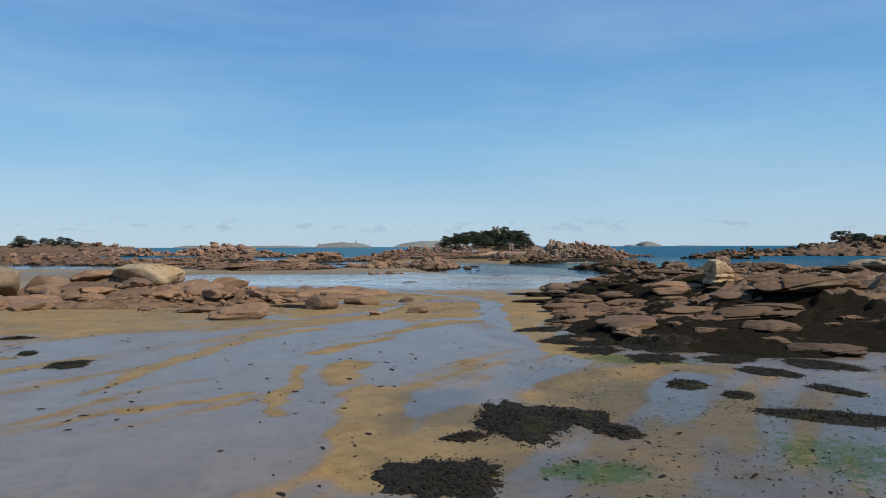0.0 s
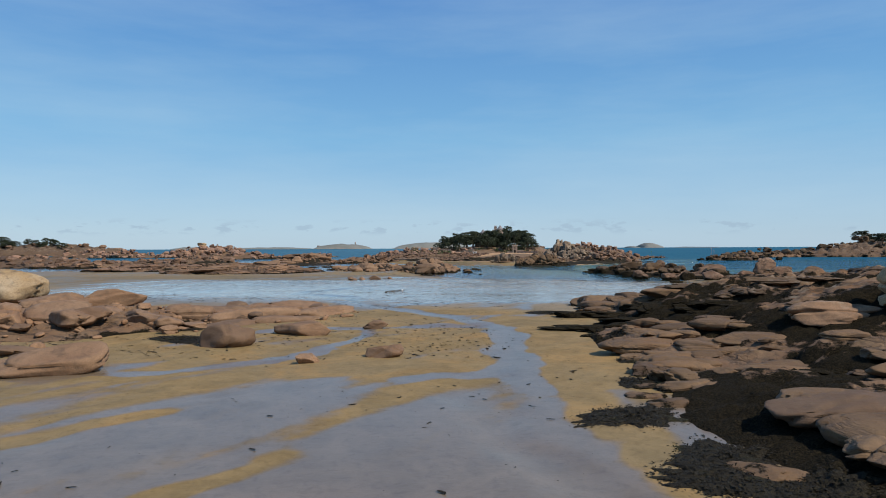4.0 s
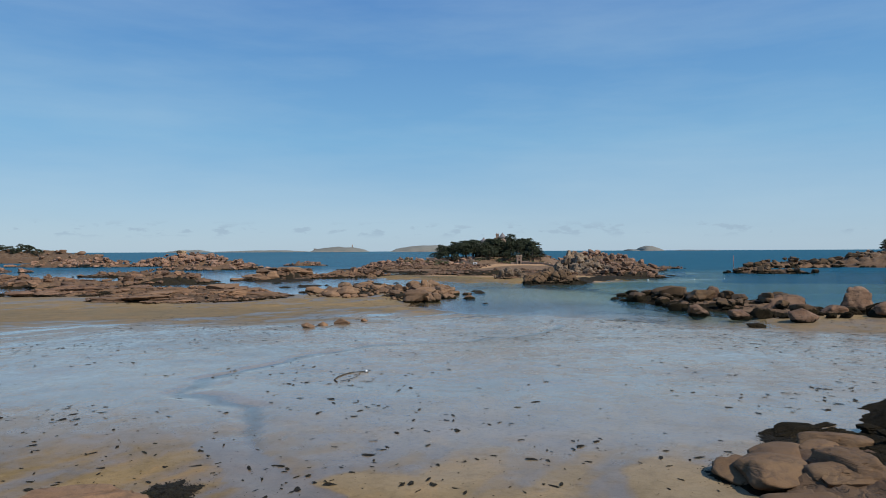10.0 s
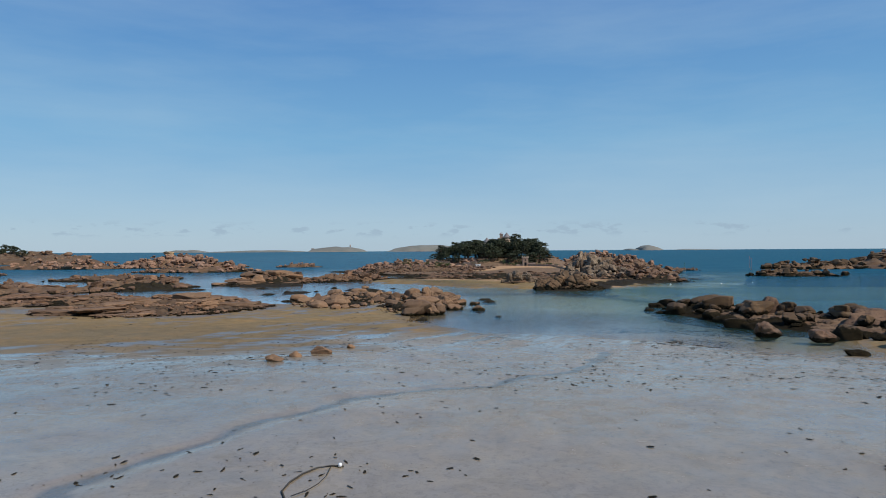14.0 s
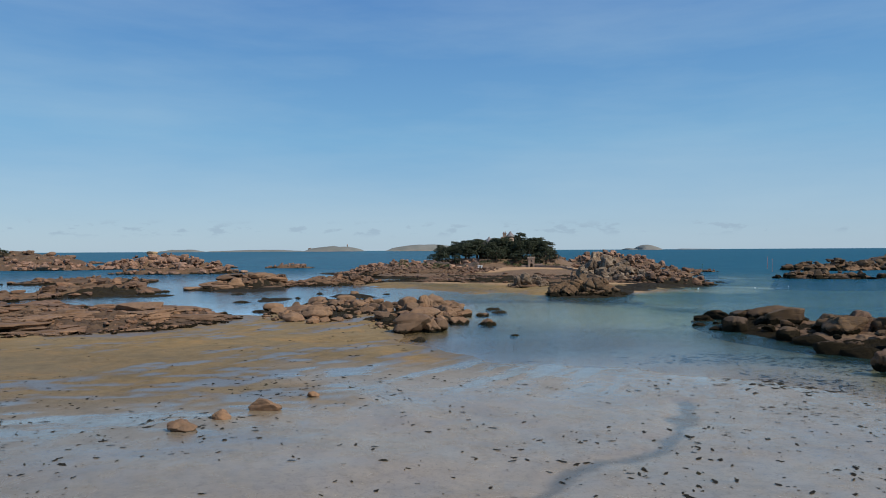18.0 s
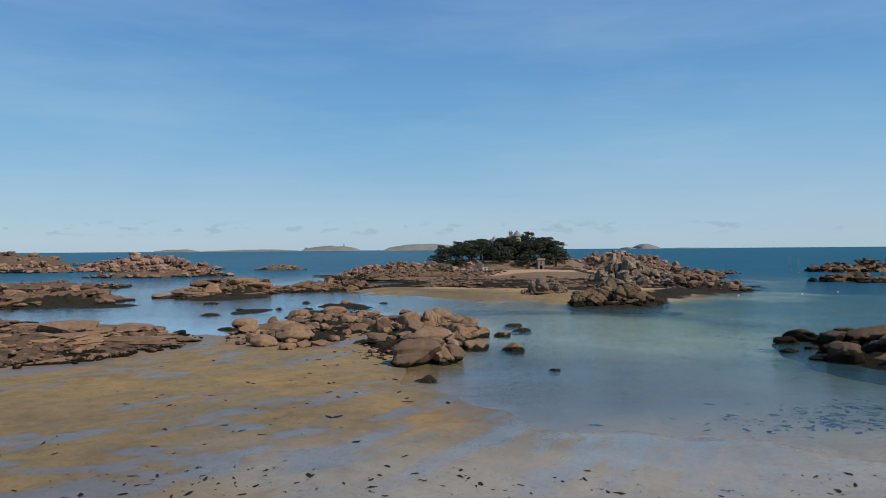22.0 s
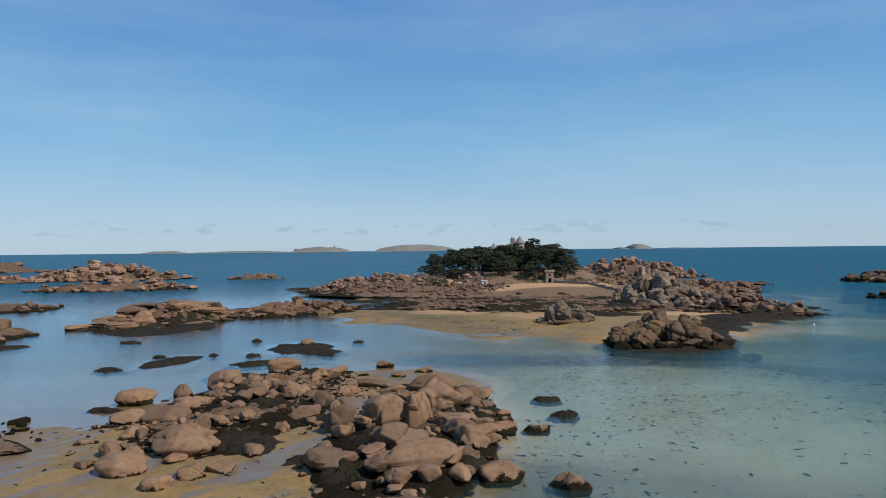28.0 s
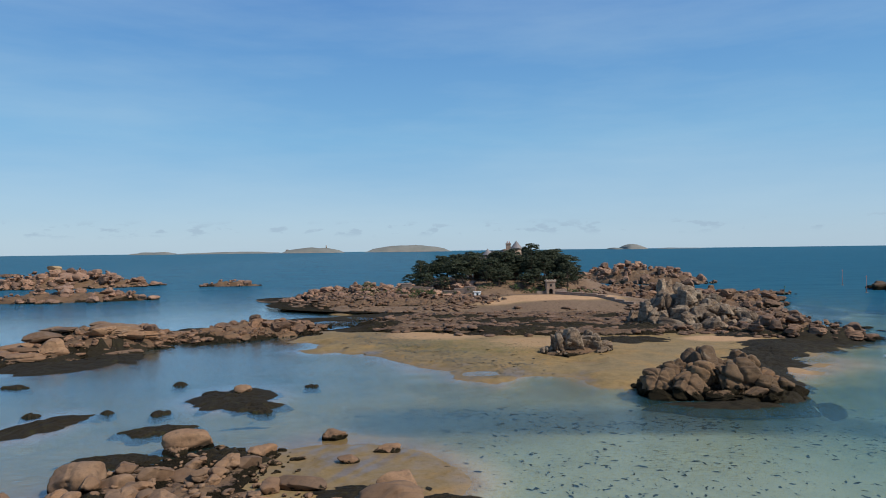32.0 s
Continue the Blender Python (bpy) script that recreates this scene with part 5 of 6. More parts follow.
KINDS = [pine(501, 12.5, 5.2, 105), pine(502, 11.0, 6.0, 110), pine(503, 14.0, 4.4, 95), pine(504, 9.5, 5.0, 90), pine(505, 11.5, 5.6, 105)]
rnd = random.Random(77)
spots = []
for k in range(400):
    x, y = rnd.uniform(-4, 63), rnd.uniform(451, 505)
    inside = ((x - 30) / 36) ** 2 + ((y - 476) / 28) ** 2 < 1
    castle_yard = abs(x - 34) < 8.5 and 474 < y < 494
    if inside and not castle_yard and all((x - a) ** 2 + (y - b) ** 2 > 17 for a, b in spots):
        spots.append((x, y))
    if len(spots) >= 62:
        break
spots += [(30.5, 471.5), (36, 472), (41.5, 472.5), (33.5, 467), (39, 466.5), (24.5, 474), (28.5, 464), (44.5, 468), (30.5, 475), (33, 474.6), (44, 476), (21, 479), (46, 482), (31, 492), (37, 493)]
for k, (x, y) in enumerate(spots):
    size = 0.95 * rnd.uniform(0.8, 1.12) * (0.76 if x < 12 or x > 58 else 1.0) * (0.72 if y < 458 else 1.0) * (1.06 if 26 < x < 43 and 470 < y < 478 else 0.92 if 22 < x < 44 and y < 480 else 1.0) * (0.96 if 6 < x < 24 else 1.0)
    m = pose(x, y, surface(x, y) - 0.2, 0, 0, rnd.uniform(0, 360)) @ Matrix.Diagonal((size, size, size * rnd.uniform(0.9, 1.08), 1))
    if k < len(KINDS):
        KINDS[k].matrix_basis = m
    else:
        src = KINDS[k % len(KINDS)]
        c = copy_thing(src, pose(0, 0, 0))
        c.matrix_basis = m


def shrub(x, y, w, h, seed, label="low green shrub among the island rocks"):
    t = thing("shrub", label, "shrub", "island shrubs", at=(x, y, surface(x, y) - 0.15))
    part("foliage", needle_crown(seed, h, w, 16, 22), SHRUB, t)
    part("stem", tube([(0, 0, -0.2), (0.1, 0, h * 0.5)], [0.08, 0.03], 5), BARK, t)


for k in range(34):
    shrub(rnd.uniform(-8, 64), rnd.uniform(443, 452), rnd.uniform(1.4, 3.0), rnd.uniform(1.2, 2.6), 600 + k)
for k in range(10):
    shrub(rnd.uniform(-22, -6), rnd.uniform(448, 470), rnd.uniform(1.8, 3.4), rnd.uniform(1.2, 2.2), 650 + k)


def cone(x, y, z0, z1, r, sides=20):
    bm = bmesh.new()
    ring = [bm.verts.new((x + r * math.cos(2 * math.pi * k / sides), y + r * math.sin(2 * math.pi * k / sides), z0)) for k in range(sides)]
    tip = bm.verts.new((x, y, z1))
    for k in range(sides):
        bm.faces.new((ring[k], ring[(k + 1) % sides], tip))
    bm.faces.new(ring[::-1])
    return bm


def drum(x, y, z0, z1, r0, r1=None, sides=20):
    return tube([(x, y, z0), (x, y, z1)], [r0, r1 or r0], sides)


def gable(x0, x1, y0, y1, z0, z1, t=0.25):
    """A pitched roof with its ridge along x."""
    bm = bmesh.new()
    ym = (y0 + y1) / 2
    v = [bm.verts.new(p) for p in ((x0, y0, z0), (x1, y0, z0), (x1, ym, z1), (x0, ym, z1), (x0, y1, z0), (x1, y1, z0), (x0, y0, z0 - t), (x1, y0, z0 - t), (x0, y1, z0 - t), (x1, y1, z0 - t))]
    for f in ((0, 1, 2, 3), (3, 2, 5, 4), (6, 7, 1, 0), (4, 5, 9, 8), (8, 9, 7, 6), (0, 3, 4, 8, 6), (1, 7, 9, 5, 2)):
        bm.faces.new([v[i] for i in f])
    return bm


castle = thing("castle", "pink granite castle with slate cone roofs among pines", "castle")
B = surface(35, 482) - 0.9
part("main_wall", boxes((28, 39.5, 478, 488, B - 2, B + 9.2), bevel=0.05), STONE, castle)
part("main_roof", gable(27.8, 39.7, 477.6, 488.4, B + 9.2, B + 12.2), SLATE, castle)
part("gable_wall", boxes((33.6, 36.2, 477.2, 478.2, B, B + 11.8), (34.0, 35.8, 477.2, 478.2, B + 11.8, B + 12.8)), STONE, castle)
part("wing_wall", boxes((22.5, 28, 480, 487, B, B + 7.0), bevel=0.05), STONE, castle)
part("wing_roof", gable(22.3, 28.2, 479.6, 487.4, B + 7.0, B + 9.8), SLATE, castle)
east = part("round_tower", drum(39.6, 480.5, B, B + 13.2, 2.0), STONE, castle)
part("cornice", drum(39.6, 480.5, B + 12.6, B + 13.25, 2.12, 2.3), DRESSED, east)
part("cone_roof", cone(39.6, 480.5, B + 13.2, B + 16.2, 2.45), SLATE, castle, "pale slate cone roof")
west = part("round_turret", drum(27.6, 477.8, B, B + 10.6, 1.7), STONE, castle)
part("cornice", drum(27.6, 477.8, B + 10.1, B + 10.65, 1.8, 1.95), DRESSED, west)
part("cone_roof", cone(27.6, 477.8, B + 10.6, B + 13.2, 2.1), SLATE, castle, "pale slate cone roof")
stack = part("chimney", boxes((35.6, 37.4, 481, 482.4, B + 9, B + 15.3), (35.4, 37.6, 480.8, 482.6, B + 14.7, B + 15.0)), STONE, castle)
for k in range(2):
    part("chimney_pot", drum(36.1 + 0.8 * k, 481.7, B + 15.3, B + 16.0, 0.18, 0.15, 8), RED, stack)
for x, z in ((29.8, 3), (31.6, 3), (37.6, 3), (29.8, 6.2), (31.6, 6.2), (37.6, 6.2), (34.9, 7.5), (34.9, 9.8)):
    win = part("window", boxes((x - 0.55, x + 0.55, 477.05, 478.02, B + z, B + z + 1.7)), DRESSED, castle, "dressed stone window surround")
    part("pane", boxes((x - 0.38, x + 0.38, 477.0, 477.06, B + z + 0.15, B + z + 1.55)), DARK, win, "dark glass")
for a in (-2.2, -1.5, -0.9):
    for z in (5.5, 9.5):
        w = part("window", boxes((-0.32, 0.32, -0.1, 0.1, 0, 1.3)), DRESSED, castle, "narrow tower window", at=pose(39.6 + 2.0 * math.cos(a), 480.5 + 2.0 * math.sin(a), B + z, 0, 0, math.degrees(a) + 90))
        part("pane", boxes((-0.2, 0.2, -0.13, -0.09, 0.1, 1.2)), DARK, w, "dark glass")

gate = thing("stone_gate", "small square stone gatehouse with a dark arched passage", "gate", at=(45.4, 441.0, surface(45.4, 441) - 0.3))
bm = bmesh.new()
outer, inner = [], []
for x, z in ((-1.5, 0), (-1.5, 4.5), (1.5, 4.5), (1.5, 0)):
    outer.append((x, z))
arch = [(-0.65, 0)] + [(0.65 * math.cos(math.pi * (1 - k / 8)), 1.5 + 0.65 * math.sin(math.pi * (1 - k / 8))) for k in range(9)] + [(0.65, 0)]
for y in (-1.2, 1.2):
    ring = [bm.verts.new((x, y, z)) for x, z in outer + arch[::-1]]
    bm.faces.new(ring if y > 0 else ring[::-1])
    inner.append(ring)
for k in range(len(inner[0])):
    q = (k + 1) % len(inner[0])
    bm.faces.new((inner[0][k], inner[0][q], inner[1][q], inner[1][k]))
part("gate_tower", bm, STONE, gate)
# Dark panel set back in the arch stands for its inner shade.
part("passage_door", boxes((-0.66, 0.66, 0.6, 0.75, 0, 2.2)), DARK, gate, "dark panel standing for the shade inside the arch")
part("cornice", boxes((-1.8, 1.8, -1.5, 1.5, 4.5, 4.95), bevel=0.06), DRESSED, gate)
for k in range(4):
    part("merlon", boxes((-1.8 + 0.95 * k, -1.3 + 0.95 * k, -1.5, -1.1, 4.95, 5.4), bevel=0.03), DRESSED, gate)
# Flat dark panel on the wall draws the shade of a niche.
part("carved_niche", boxes((-0.3, 0.3, -1.26, -1.18, 2.9, 3.7)), DARK, gate)
part("wing_wall", boxes((1.5, 5.6, -0.4, 0.4, 0, 1.9), bevel=0.05), STONE, gate)
part("wing_wall", boxes((-4.8, -1.5, -0.4, 0.4, 0, 1.2), bevel=0.05), STONE, gate)


def stone_wall(label, x0, y0, x1, y1, h, thick=0.7, n=8):
    """A rough wall in courses that follows the ground."""
    t = thing("stone_wall", label, "wall", "island walls")
    for k in range(n):
        a, b = k / n, (k + 1) / n
        xa, ya, xb, yb = x0 + (x1 - x0) * a, y0 + (y1 - y0) * a, x0 + (x1 - x0) * b, y0 + (y1 - y0) * b
        length = math.hypot(xb - xa, yb - ya)
        z = surface((xa + xb) / 2, (ya + yb) / 2)
        part("wall_panel", boxes((-length / 2, length / 2 - 0.02, -thick / 2, thick / 2, -1.2, h), bevel=0.06), STONE, t, at=pose((xa + xb) / 2, (ya + yb) / 2, z, 0, 0, math.degrees(math.atan2(yb - ya, xb - xa))))
        part("coping", boxes((-length / 2, length / 2 - 0.02, -thick / 2 - 0.08, thick / 2 + 0.08, h, h + 0.18), bevel=0.04), STONE, t, at=pose((xa + xb) / 2, (ya + yb) / 2, z, 0, 0, math.degrees(math.atan2(yb - ya, xb - xa))))


stone_wall("long low retaining wall of brown stone below the pines", -10, 455, 20, 448, 1.9)
stone_wall("low stone ramp wall beside the island's sand beach", 47, 439, 66, 414, 0.8, 1.0, 9)
hut = thing("hut", "small white hut with a flat pale roof by the wall", "hut", at=(20.5, 446.5, surface(20.5, 446.5)))
part("walls", boxes((-1.2, 1.2, -0.9, 0.9, -0.8, 0.75), bevel=0.03), WHITE, hut)
part("roof", boxes((-1.4, 1.4, -1.1, 1.1, 0.75, 0.92), bevel=0.03), WHITE, hut)
part("door", boxes((-0.35, 0.35, -0.94, -0.9, -0.7, 0.55)), DARK, hut)

# ---------------- headlands with trees, lighthouse, markers ----------------
for name, label, cx, cy, rx, ry, top, seed in (("wooded_headland", "dark wooded low headland on the western shore", -470, 800, 120, 60, 9, 701), ("rocky_shore", "rocky eastern shore rising behind the bay", 478, 700, 100, 60, 8, 702)):
    t = thing(name, label, "headland")
    bedrock(t, cx, cy, rx, ry, 0, top, seed, 4.0, 0.1)
    scatter(t, cx, cy, rx, ry, 0, 90, 3, 9, seed, FAR, stack=2.0)
far_rnd = random.Random(9)
for x0, x1, y0, y1, n in ((-510, -425, 775, 800, 14), (440, 520, 690, 720, 16), (318, 360, 500, 540, 5)):
    for k in range(n):
        x, y = far_rnd.uniform(x0, x1), far_rnd.uniform(y0, y1)
        c = copy_thing(KINDS[k % 5], pose(0, 0, 0))
        size = far_rnd.uniform(0.75, 1.1)
        c.matrix_basis = pose(x, y, surface(x, y) - 0.3, 0, 0, far_rnd.uniform(0, 360)) @ Matrix.Diagonal((size * 1.25, size * 1.25, size * 0.85, 1))
        tagged(c, "dark green pine on a distant headland", group="headland pines")
light = thing("lighthouse", "square pink granite lighthouse on the eastern shore", "lighthouse", at=(437, 706, surface(437, 706) - 0.5))
part("tower", boxes((-2.4, 2.4, -2.4, 2.4, 0, 11.5), bevel=0.1), STONE, light)
part("gallery", boxes((-3.0, 3.0, -3.0, 3.0, 11.5, 12.2), bevel=0.08), DRESSED, light)
part("lantern", drum(0, 0, 12.2, 14.4, 1.2, 1.2, 10), DARK, light)
part("dome", cone(0, 0, 14.4, 15.6, 1.4, 10), DRESSED, light)


def marker(x, y, h, paint, label):
    t = thing("channel_marker", label, "marker", "channel markers", at=(x, y, -1.0))
    part("pole", tube([(0, 0, -1.5), (0.05, 0, h + 1)], [0.10, 0.07], 8), paint, t)
    part("topmark", cone(0.05, 0, h + 1, h + 1.7, 0.35, 8), paint, t)
    part("footing", drum(0, 0, -1.5, 1.25, 0.7, 0.45, 10), STONE, t)


marker(208, 531, 7.0, RED, "thin rusty red pole marker standing in the sea")
marker(186, 482, 6.5, RED, "thin rusty red pole marker standing in the sea")
marker(136, 455, 4.5, GREEN_PAINT, "dark green pole marker on a small rock")


def buoy(x, y, r):
    t = thing("mooring_buoy", "small round white mooring buoy afloat", "buoy", "mooring buoys", at=(x, y, 0.1))
    bm = bmesh.new()
    bmesh.ops.create_uvsphere(bm, u_segments=12, v_segments=8, radius=r)
    part("float", bm, WHITE, t)
    part("ring", tube([(0, 0, r * 0.8), (0, 0, r * 1.3)], [0.05, 0.05], 6), DARK, t)


buoy(104.5, 334, 0.24)
buoy(84.7, 331.5, 0.27)
buoy(120, 342, 0.2)
rope = thing("rope_loop", "loop of dark mooring rope lying on wet sand", "rope")
loop = [(-7.7, 121.6), (-8.1, 122.6), (-8.0, 123.9), (-7.6, 125.2), (-7.0, 126.2), (-6.3, 126.6), (-5.6, 126.5)]
back = [(-6.3, 126.4), (-6.3, 125.0), (-6.5, 123.8), (-6.9, 122.8), (-7.5, 122.0)]
for pts, r in ((loop, 0.05), (back, 0.025)):
    part("strand", tube([(x, y, surface(x, y) + 0.05) for x, y in pts], [r], 6), ROPE, rope)
part("float", tube([(-5.8, 126.5, surface(-5.8, 126.5) + 0.05), (-5.8, 126.5, surface(-5.8, 126.5) + 0.22)], [0.12, 0.10], 8), WHITE, rope)


# ---------------- far islands on the horizon ----------------
def far_island(label, x0, x1, y, height, seed, lump=0.5, depth=130):
    t = thing("far_island", label, "island", "far islands")
    u, v = np.linspace(0, 1, 90), np.linspace(-1, 1, 13)
    U, V = np.meshgrid(u, v, indexing="ij")
    shape = sstep(0, 0.42, U) ** 0.38 * sstep(0, 0.5, 1 - U) ** 0.38 * (1 - lump + 2 * lump * fbm(U * 4 + seed, V * 0.6, 0, seed, 5)) * (1 - V ** 2) ** 0.6
    shape = shape * np.minimum(1, 9 * np.minimum(U, 1 - U))
    me = mesh_from("land", np.stack([x0 + (x1 - x0) * U, y + depth * V, -2 + (height + 2) * shape], -1).reshape(-1, 3), grid_faces(90, 13))
    part("land", me, HAZY_HEATH, t)
    cl = shape * 0.32
    part("cliff", mesh_from("cliff", np.stack([x0 + (x1 - x0) * U, y - 14 + depth * V, -2 + (height + 2) * np.minimum(cl, 0.22) * (0.6 + 0.8 * fbm(U * 30, V, 0, seed + 5, 3))], -1).reshape(-1, 3), grid_faces(90, 13)), FAR_ROCK, t, "pale rocky shore")
    return t


moines = far_island("low grassy island with a lighthouse on the horizon", -835, -440, 4200, 34, 801, 0.25)
part("lighthouse_tower", drum(-560, 4190, 28, 45, 3.5, 2.8, 8), STONE, moines)
part("fort", boxes((-800, -786, 4180, 4205, 2, 22)), FAR_ROCK, moines)
far_island("long green island on the horizon", -350, 220, 4260, 38, 805, 0.22)
far_island("long flat island far out on the horizon", -1500, -800, 4300, 13, 809, 0.4)
far_island("rocky islet far out on the horizon", -1760, -1480, 4300, 16, 812, 0.6)
far_island("domed rocky island far out on the horizon", 1235, 1375, 4200, 29, 821, 0.2)
far_island("small rock far out on the horizon", 1165, 1230, 4200, 9, 823, 0.4)
far_island("thin line of low skerries on the horizon", 1500, 1800, 4300, 6, 826, 0.6)


# ---------------- seaweed ----------------
def weed_mat(x, y, rx, ry, rot, seed, h=0.14, group="seaweed mats", label="black mat of bladder wrack lying on the sand", fronds=0):
    """A ragged heap of wrack: an uneven outline, a lumpy top and loose fronds round it."""
    n, m = 84, 12
    A, Rr = np.meshgrid(np.linspace(0, 2 * np.pi, n, endpoint=False), np.linspace(0, 1, m), indexing="ij")
    ca, sa = np.cos(A), np.sin(A)
    edge = 0.55 + 0.9 * fbm(ca * 1.3 + seed, sa * 1.3, 0, seed, 4) + (1.1 if h > 0.4 else 0.8) * (fbm(ca * (2.6 if h > 0.4 else 5) + seed, sa * (2.6 if h > 0.4 else 5), 0, seed + 3, 3) - 0.5)
    c, s = math.cos(radians(rot)), math.sin(radians(rot))
    edge = 0.95 + (edge - 0.95) * Rr ** 1.5
    u, v = rx * Rr * edge * ca, ry * Rr * edge * sa
    X, Y = x + u * c - v * s, y + u * s + v * c
    G = ground_z(X, Y)
    for mo in MOUNDS:
        if abs(x - mo[0]) < 1.3 * max(mo[2], mo[3]) + rx and abs(y - mo[1]) < 1.3 * max(mo[2], mo[3]) + ry:
            G = np.maximum(G, mound_z(mo, X, Y))
    if h > 0.4:
        G = np.maximum(G, -0.08 - 0.9 * Rr ** 14)
    Z = G + h * (1 - Rr ** 3) * (0.35 + 1.3 * fbm(X * 1.4, Y * 1.4, 0, seed + 6, 3)) - 0.02
    i = np.arange(n * (m - 1))
    a = (i // (m - 1)) * m + i % (m - 1)
    b = ((i // (m - 1) + 1) % n) * m + i % (m - 1)
    t = thing("seaweed_mat", label, "seaweed", group)
    part("wrack", mesh_from("wrack", np.stack([X, Y, Z], -1).reshape(-1, 3), np.stack([a, a + 1, b + 1, b], 1)), WEED, t)
    if fronds:
        g = np.random.default_rng(seed)
        pick = g.integers(0, n * m, int(fronds * rx * ry))
        pick = pick[g.random(len(pick)) < 0.15 + 0.85 * Rr.ravel()[pick]]
        q = np.stack([X, Y, Z], -1).reshape(-1, 3)[pick] + g.normal(0, 1, (len(pick), 3)) * np.array([0.12 * rx / 2, 0.12 * ry, 0.015])
        d = g.normal(0, 1, (len(q), 3)) * np.array([1, 1, 0.22])
        d /= np.linalg.norm(d, axis=1, keepdims=True)
        side = np.stack([-d[:, 1], d[:, 0], d[:, 2] * 0.3], 1)
        ln, wd = (0.04 + 0.08 * g.random((len(q), 1))), (0.012 + 0.024 * g.random((len(q), 1)))
        d[:, 2] = np.abs(d[:, 2])
        strip = np.stack([q - side * wd, q + side * wd, q + d * ln + side * wd * 1.6, q + d * ln - side * wd * 1.6], 1).reshape(-1, 3)
        part("fronds", mesh_from("fronds", strip, np.arange(len(strip)).reshape(-1, 4), False), WEED, t)
    return t


def loose_weed(name, label, spots, size, seed, mat=None):
    """Scraps of weed strewn over the sand: small crumpled leaves, one mesh."""
    r = np.random.default_rng(seed)
    P = np.asarray(spots)
    n = len(P)
    z = ground_z(P[:, 0], P[:, 1])
    keep = z > -4.0
    P, z, n = P[keep], z[keep], int(keep.sum())
    w = size * (0.22 + 2.0 * r.random(n) ** 5)
    a = r.random(n) * np.pi
    k = 7
    ang = np.linspace(0, 2 * np.pi, k, endpoint=False)
    rad = 0.55 + 0.75 * r.random((n, k))
    u, v = rad * np.cos(ang) * w[:, None], rad * np.sin(ang) * w[:, None] * (0.2 + 0.35 * r.random((n, 1)))
    X, Y = P[:, :1] + u * np.cos(a)[:, None] - v * np.sin(a)[:, None], P[:, 1:] + u * np.sin(a)[:, None] + v * np.cos(a)[:, None]
    ring = np.stack([X, Y, np.broadcast_to(z[:, None], X.shape) + 0.012 + 0.05 * r.random((n, k)) * np.minimum(1, w[:, None] * 3)], -1)
    top = np.stack([P[:, 0], P[:, 1], z + 0.02 + 0.12 * w * r.random(n)], -1)[:, None]
    V = np.concatenate([ring, top], 1).reshape(-1, 3)
    base = np.arange(n)[:, None] * (k + 1)
    f = np.concatenate([np.stack([base[:, 0] + q, base[:, 0] + (q + 1) % k, base[:, 0] + k], 1) for q in range(k)], 0)
    return tagged(part(name, mesh_from(name, V, f, False), mat or WEED), label, "seaweed", kind="stuff")




def strew(n, x0, x1, y0, y1, seed, scale=0.07, bias=0.5):
    g = np.random.default_rng(seed)
    p = np.stack([g.uniform(x0, x1, n * 3), g.uniform(y0, y1, n * 3)], 1)
    dens = fbm(p[:, 0] * scale, p[:, 1] * scale * 1.6, 0, seed, 4)
    p = p[g.random(len(p)) < np.clip((dens - bias + 0.18) * 2.4, 0.02, 1)]
    return p[:n]


loose_weed("seaweed_scraps", "dark scraps of seaweed strewn over wet sand", strew(2600, -45, 22, 12, 92, 31), 0.11, 1)
loose_weed("seaweed_scraps", "black clumps of weed among the low slabs and pools", strew(2600, -30, 4, 64, 93, 37, 0.15, 0.5), 0.12, 7)
loose_weed("seaweed_scraps", "dense dark weed and shingle on the green sand", strew(9000, 3, 24, 11, 37, 36, 0.3, 0.47), 0.042, 6)
loose_weed("seaweed_scraps", "black flecks of weed scattered across the pale flat", strew(12000, -50, 75, 95, 185, 32), 0.165, 2)
loose_weed("seaweed_scraps", "weed scraps on the lagoon floor and shoals", strew(2600, -60, 90, 185, 300, 33), 0.26, 3)
loose_weed("seaweed_scraps", "dark tufts of weed on the floor of the clear lagoon", strew(3800, 2, 62, 222, 294, 38, 0.05, 0.45), 0.22, 10)
loose_weed("seaweed_scraps", "weed scraps on the island's sand", strew(1200, -15, 80, 325, 425, 34), 0.35, 4)
PEBBLE = plain("shore_pebbles", (0.060, 0.058, 0.042), (0.15, 0.135, 0.095), 3.0, 0.7, 0.4)
g = np.random.default_rng(61)
line = g.random((9000, 1))
shore = np.array([[-15.0, 368.0]]) * (1 - line) + np.array([[14.0, 322.0]]) * line + g.normal(0, 1, (9000, 2)) * np.array([[4.6, 6.0]])
loose_weed("shore_pebbles", "grey-green pebbles and weed along the island's shallow edge", shore, 0.20, 9, PEBBLE)
def strewn_mats(start, rows, stretch=False):
    for k, (x, y, rx, ry, rot) in enumerate(rows, start):
        if stretch:
            rx, ry, rot = rx * 0.78, ry * 1.5, rot + 70 * (math.sin(k * 2.4))
        weed_mat(x, y, rx, ry, rot, 900 + k, fronds=800)


def wrack_beds(start, rows):
    for k, (x, y, rx, ry, rot) in enumerate(rows, start):
        weed_mat(x, y, rx, ry, rot, 940 + k, 0.5, "wrack beds", "bed of black wrack over low rocks at the water's edge")


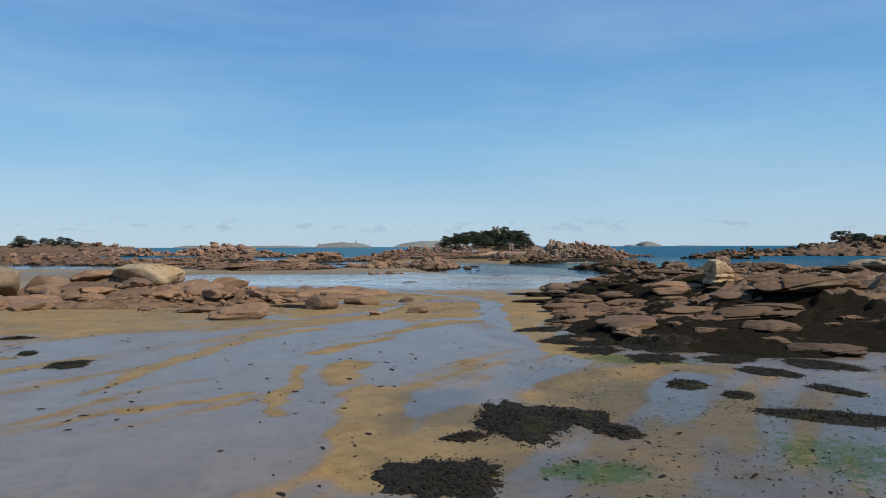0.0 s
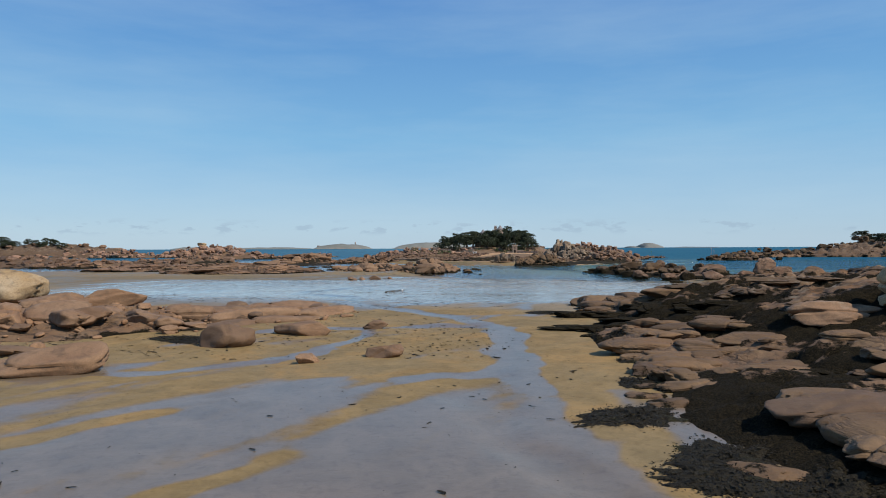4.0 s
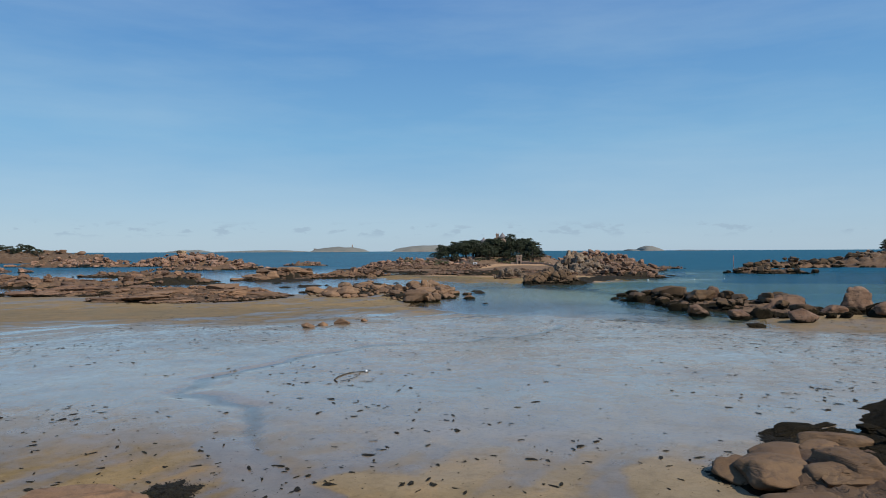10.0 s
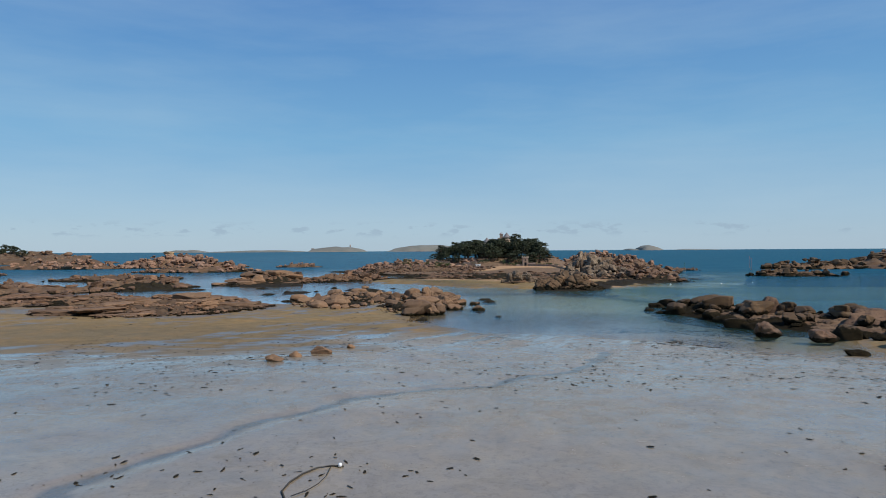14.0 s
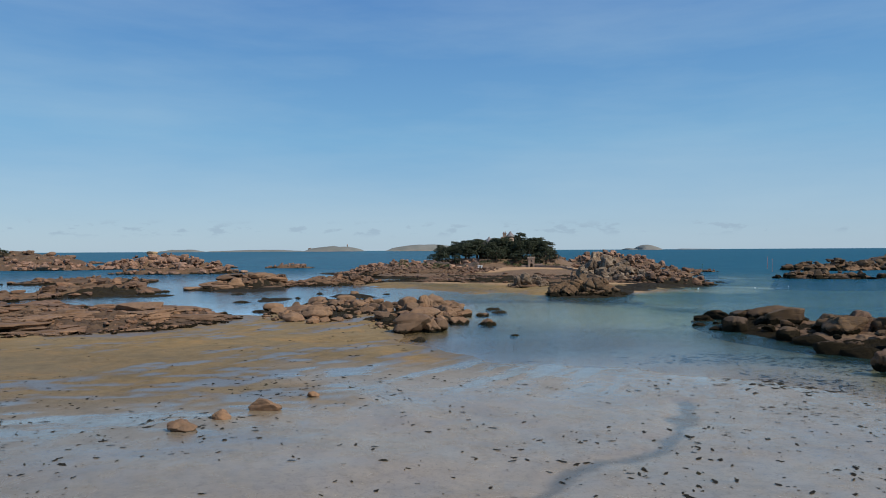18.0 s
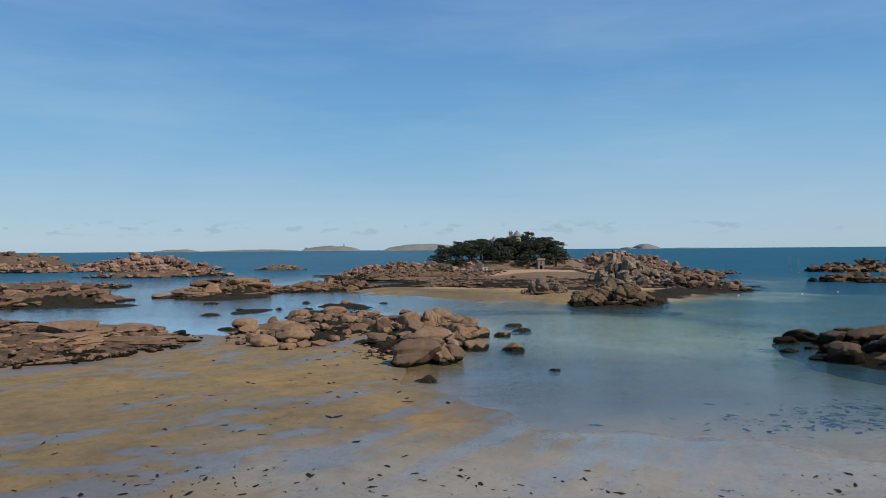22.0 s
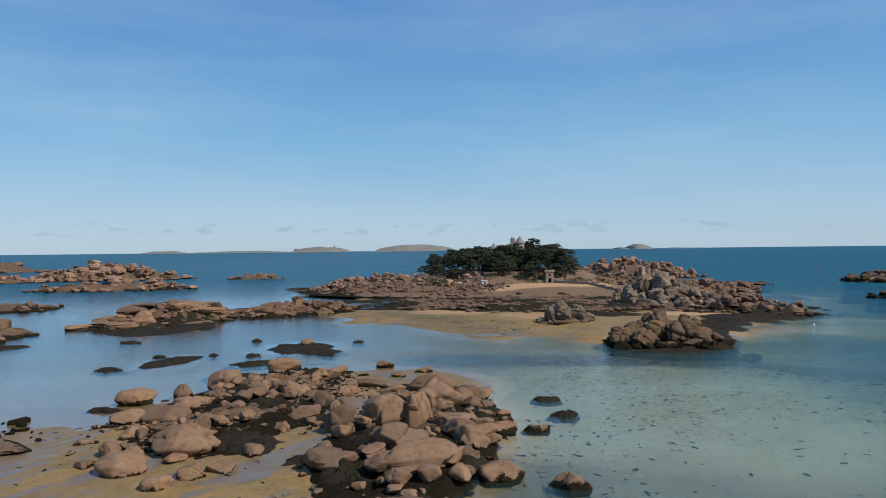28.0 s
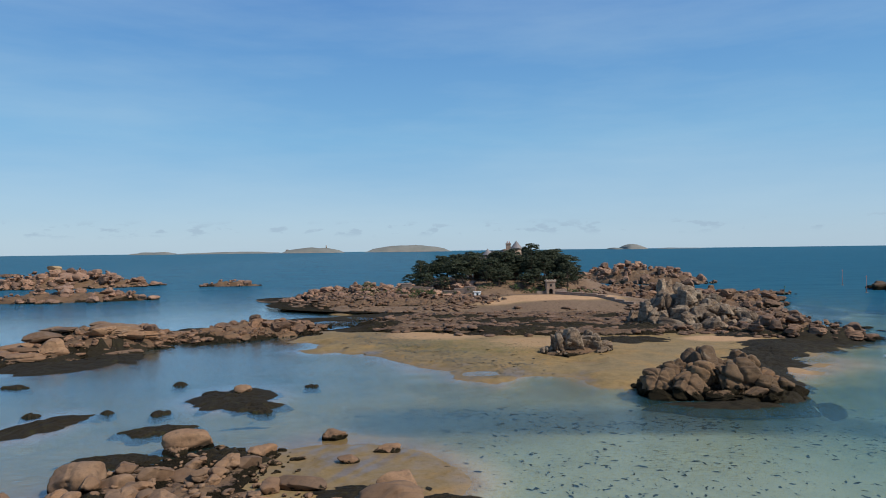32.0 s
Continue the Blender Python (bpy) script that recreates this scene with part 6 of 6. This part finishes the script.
# mats on the sand, then along the foot of the ledge
strewn_mats(0, ((2.4, 23.4, 1.9, 2.7, 10), (4.7, 24.2, 1.9, 1.6, -15), (-0.3, 17.2, 1.9, 1.8, 20), (0.4, 21.2, 0.9, 0.5, 10), (6.0, 22.4, 1.0, 1.0, 0), (15.3, 23.8, 3.0, 1.0, -20)))
strewn_mats(6, ((-22.2, 36, 1.8, 0.8, 0), (-27, 39.8, 1.3, 0.4, 0), (-32, 46.5, 1.6, 0.5, 0), (11.5, 30, 1.6, 0.6, 10), (17, 33, 2.2, 0.7, 0), (13, 27.6, 1.2, 0.5, 0), (-11.6, 95.2, 2.0, 1.4, 0), (-20, 78.4, 2.2, 1.4, 0), (-17.6, 72.2, 2.0, 1.8, 0), (9.5, 40.5, 2.2, 1.2, 0), (12.5, 37.5, 2.6, 1.0, 0), (16.5, 37, 2.4, 0.9, 0), (9.0, 46, 1.8, 1.2, 20), (10.2, 43.2, 1.6, 0.9, 0), (21, 35, 3.0, 1.0, 0)), True)
strewn_mats(21, ((14, 42, 3.0, 1.6, 0), (25, 33, 2.6, 1.0, 0), (18, 28.5, 1.8, 0.5, 0), (10.6, 89.8, 2.0, 1.5, 0), (9.6, 57, 1.2, 0.8, 0), (11.2, 63, 1.1, 0.8, 0), (12.4, 70, 1.2, 0.8, 0), (13.6, 77, 1.2, 0.8, 0), (14.8, 83, 1.3, 0.8, 0), (15.8, 91, 1.6, 1.0, 0), (7.6, 51, 1.7, 1.5, 0), (8.2, 44, 1.8, 1.4, 0), (16, 98, 2.2, 1.4, 0), (21, 103, 2.4, 1.4, 0)), True)
# beds of wrack in the lagoon, round the island and among the great boulders
wrack_beds(0, ((-26, 308, 5.6, 7.0, -15), (-45, 295, 3.2, 6.0, -25), (-33, 300, 1.4, 1.6, 0), (-12, 383, 9, 4, 8), (-10, 409, 13, 5, 0), (-30, 400, 11, 5, 15), (-67, 336, 9, 9, 20), (-59, 346, 6, 11, 25), (-78, 350, 6, 6, 0), (-58, 388, 6, 5, 0), (-20, 300, 1.6, 1.2, 0), (-22, 303, 4.0, 2.6, 10), (-30, 311, 1.6, 1.0, 0), (-49, 300, 1.2, 0.9, 0)))
wrack_beds(14, ((-40, 301, 1.0, 0.7, 0), (-30, 292, 4.2, 2.6, 25), (-52, 288, 2.2, 1.2, 0), (-16, 315, 1.2, 0.7, 0), (-62, 318, 2.4, 1.0, 0), (-37, 318, 1.2, 0.8, 0), (-100, 318, 14, 6, 40), (-86, 312, 8, 3, 30), (11.8, 264, 1.8, 0.9, 0), (12.5, 256.5, 1.6, 1.0, 0), (-40, 262, 2, 1, 0), (-3.6, 214.8, 1.2, 0.8, 0), (54, 315, 5.5, 10, -20), (60, 327, 9, 6, 30)))
wrack_beds(28, ((76, 343, 14, 7, 18), (66, 336, 8, 5, 30), (87, 350, 8, 5, 15), (40, 298, 8, 2.0, -8), (49, 302, 4.5, 3.4, 0), (20, 366, 10, 4, 0), (44, 352, 9, 4, -8), (52, 368, 9, 4, 0), (24, 384, 12, 4, 5), (72, 356, 9, 3, 0), (10, 396, 9, 3, 0), (34, 372, 12, 4, -10), (55, 392, 9, 3, 0), (-7.5, 245, 2.6, 2.0, 0)))
wrack_beds(42, ((-9, 237, 2.0, 2.2, 0), (2.6, 253, 2.6, 3.0, 0), (3.2, 259, 3.0, 2.2, 0), (0.5, 240, 2.4, 2.0, 0), (-19.5, 247, 3.0, 3.2, 0), (-26, 266, 3.0, 3.4, 0), (-20.5, 260, 2.6, 3.0, 0), (-13, 255, 2.4, 2.6, 0), (-4, 231.5, 3.4, 1.4, 0), (-13, 241.5, 2.2, 1.0, 10), (-30, 281, 5, 2.4, 0), (-18, 280, 4, 2, 0), (-4.5, 270, 4, 2.4, 0), (2.4, 268, 3, 1.8, 0)))

beds = []
for x, y, rx, ry in ((30, 197, 8, 3), (38, 202, 8, 3), (36, 183, 7, 5), (46, 195, 8, 5), (52, 240, 12, 5), (64, 262, 14, 5), (30, 293, 18, 3), (6, 300, 16, 3), (60, 286, 14, 4), (78, 300, 16, 6)):
    g = np.random.default_rng(int(x * 7 + y))
    beds.append(np.stack([x + rx * g.normal(0, 0.6, 620), y + ry * g.normal(0, 0.6, 620)], 1))
beds = np.concatenate(beds)
weeds = loose_weed("seaweed_bed", "dark weed growing in clumps under the clear shallows", beds, 0.30, 8)
tagged(weeds, group="submerged weed")
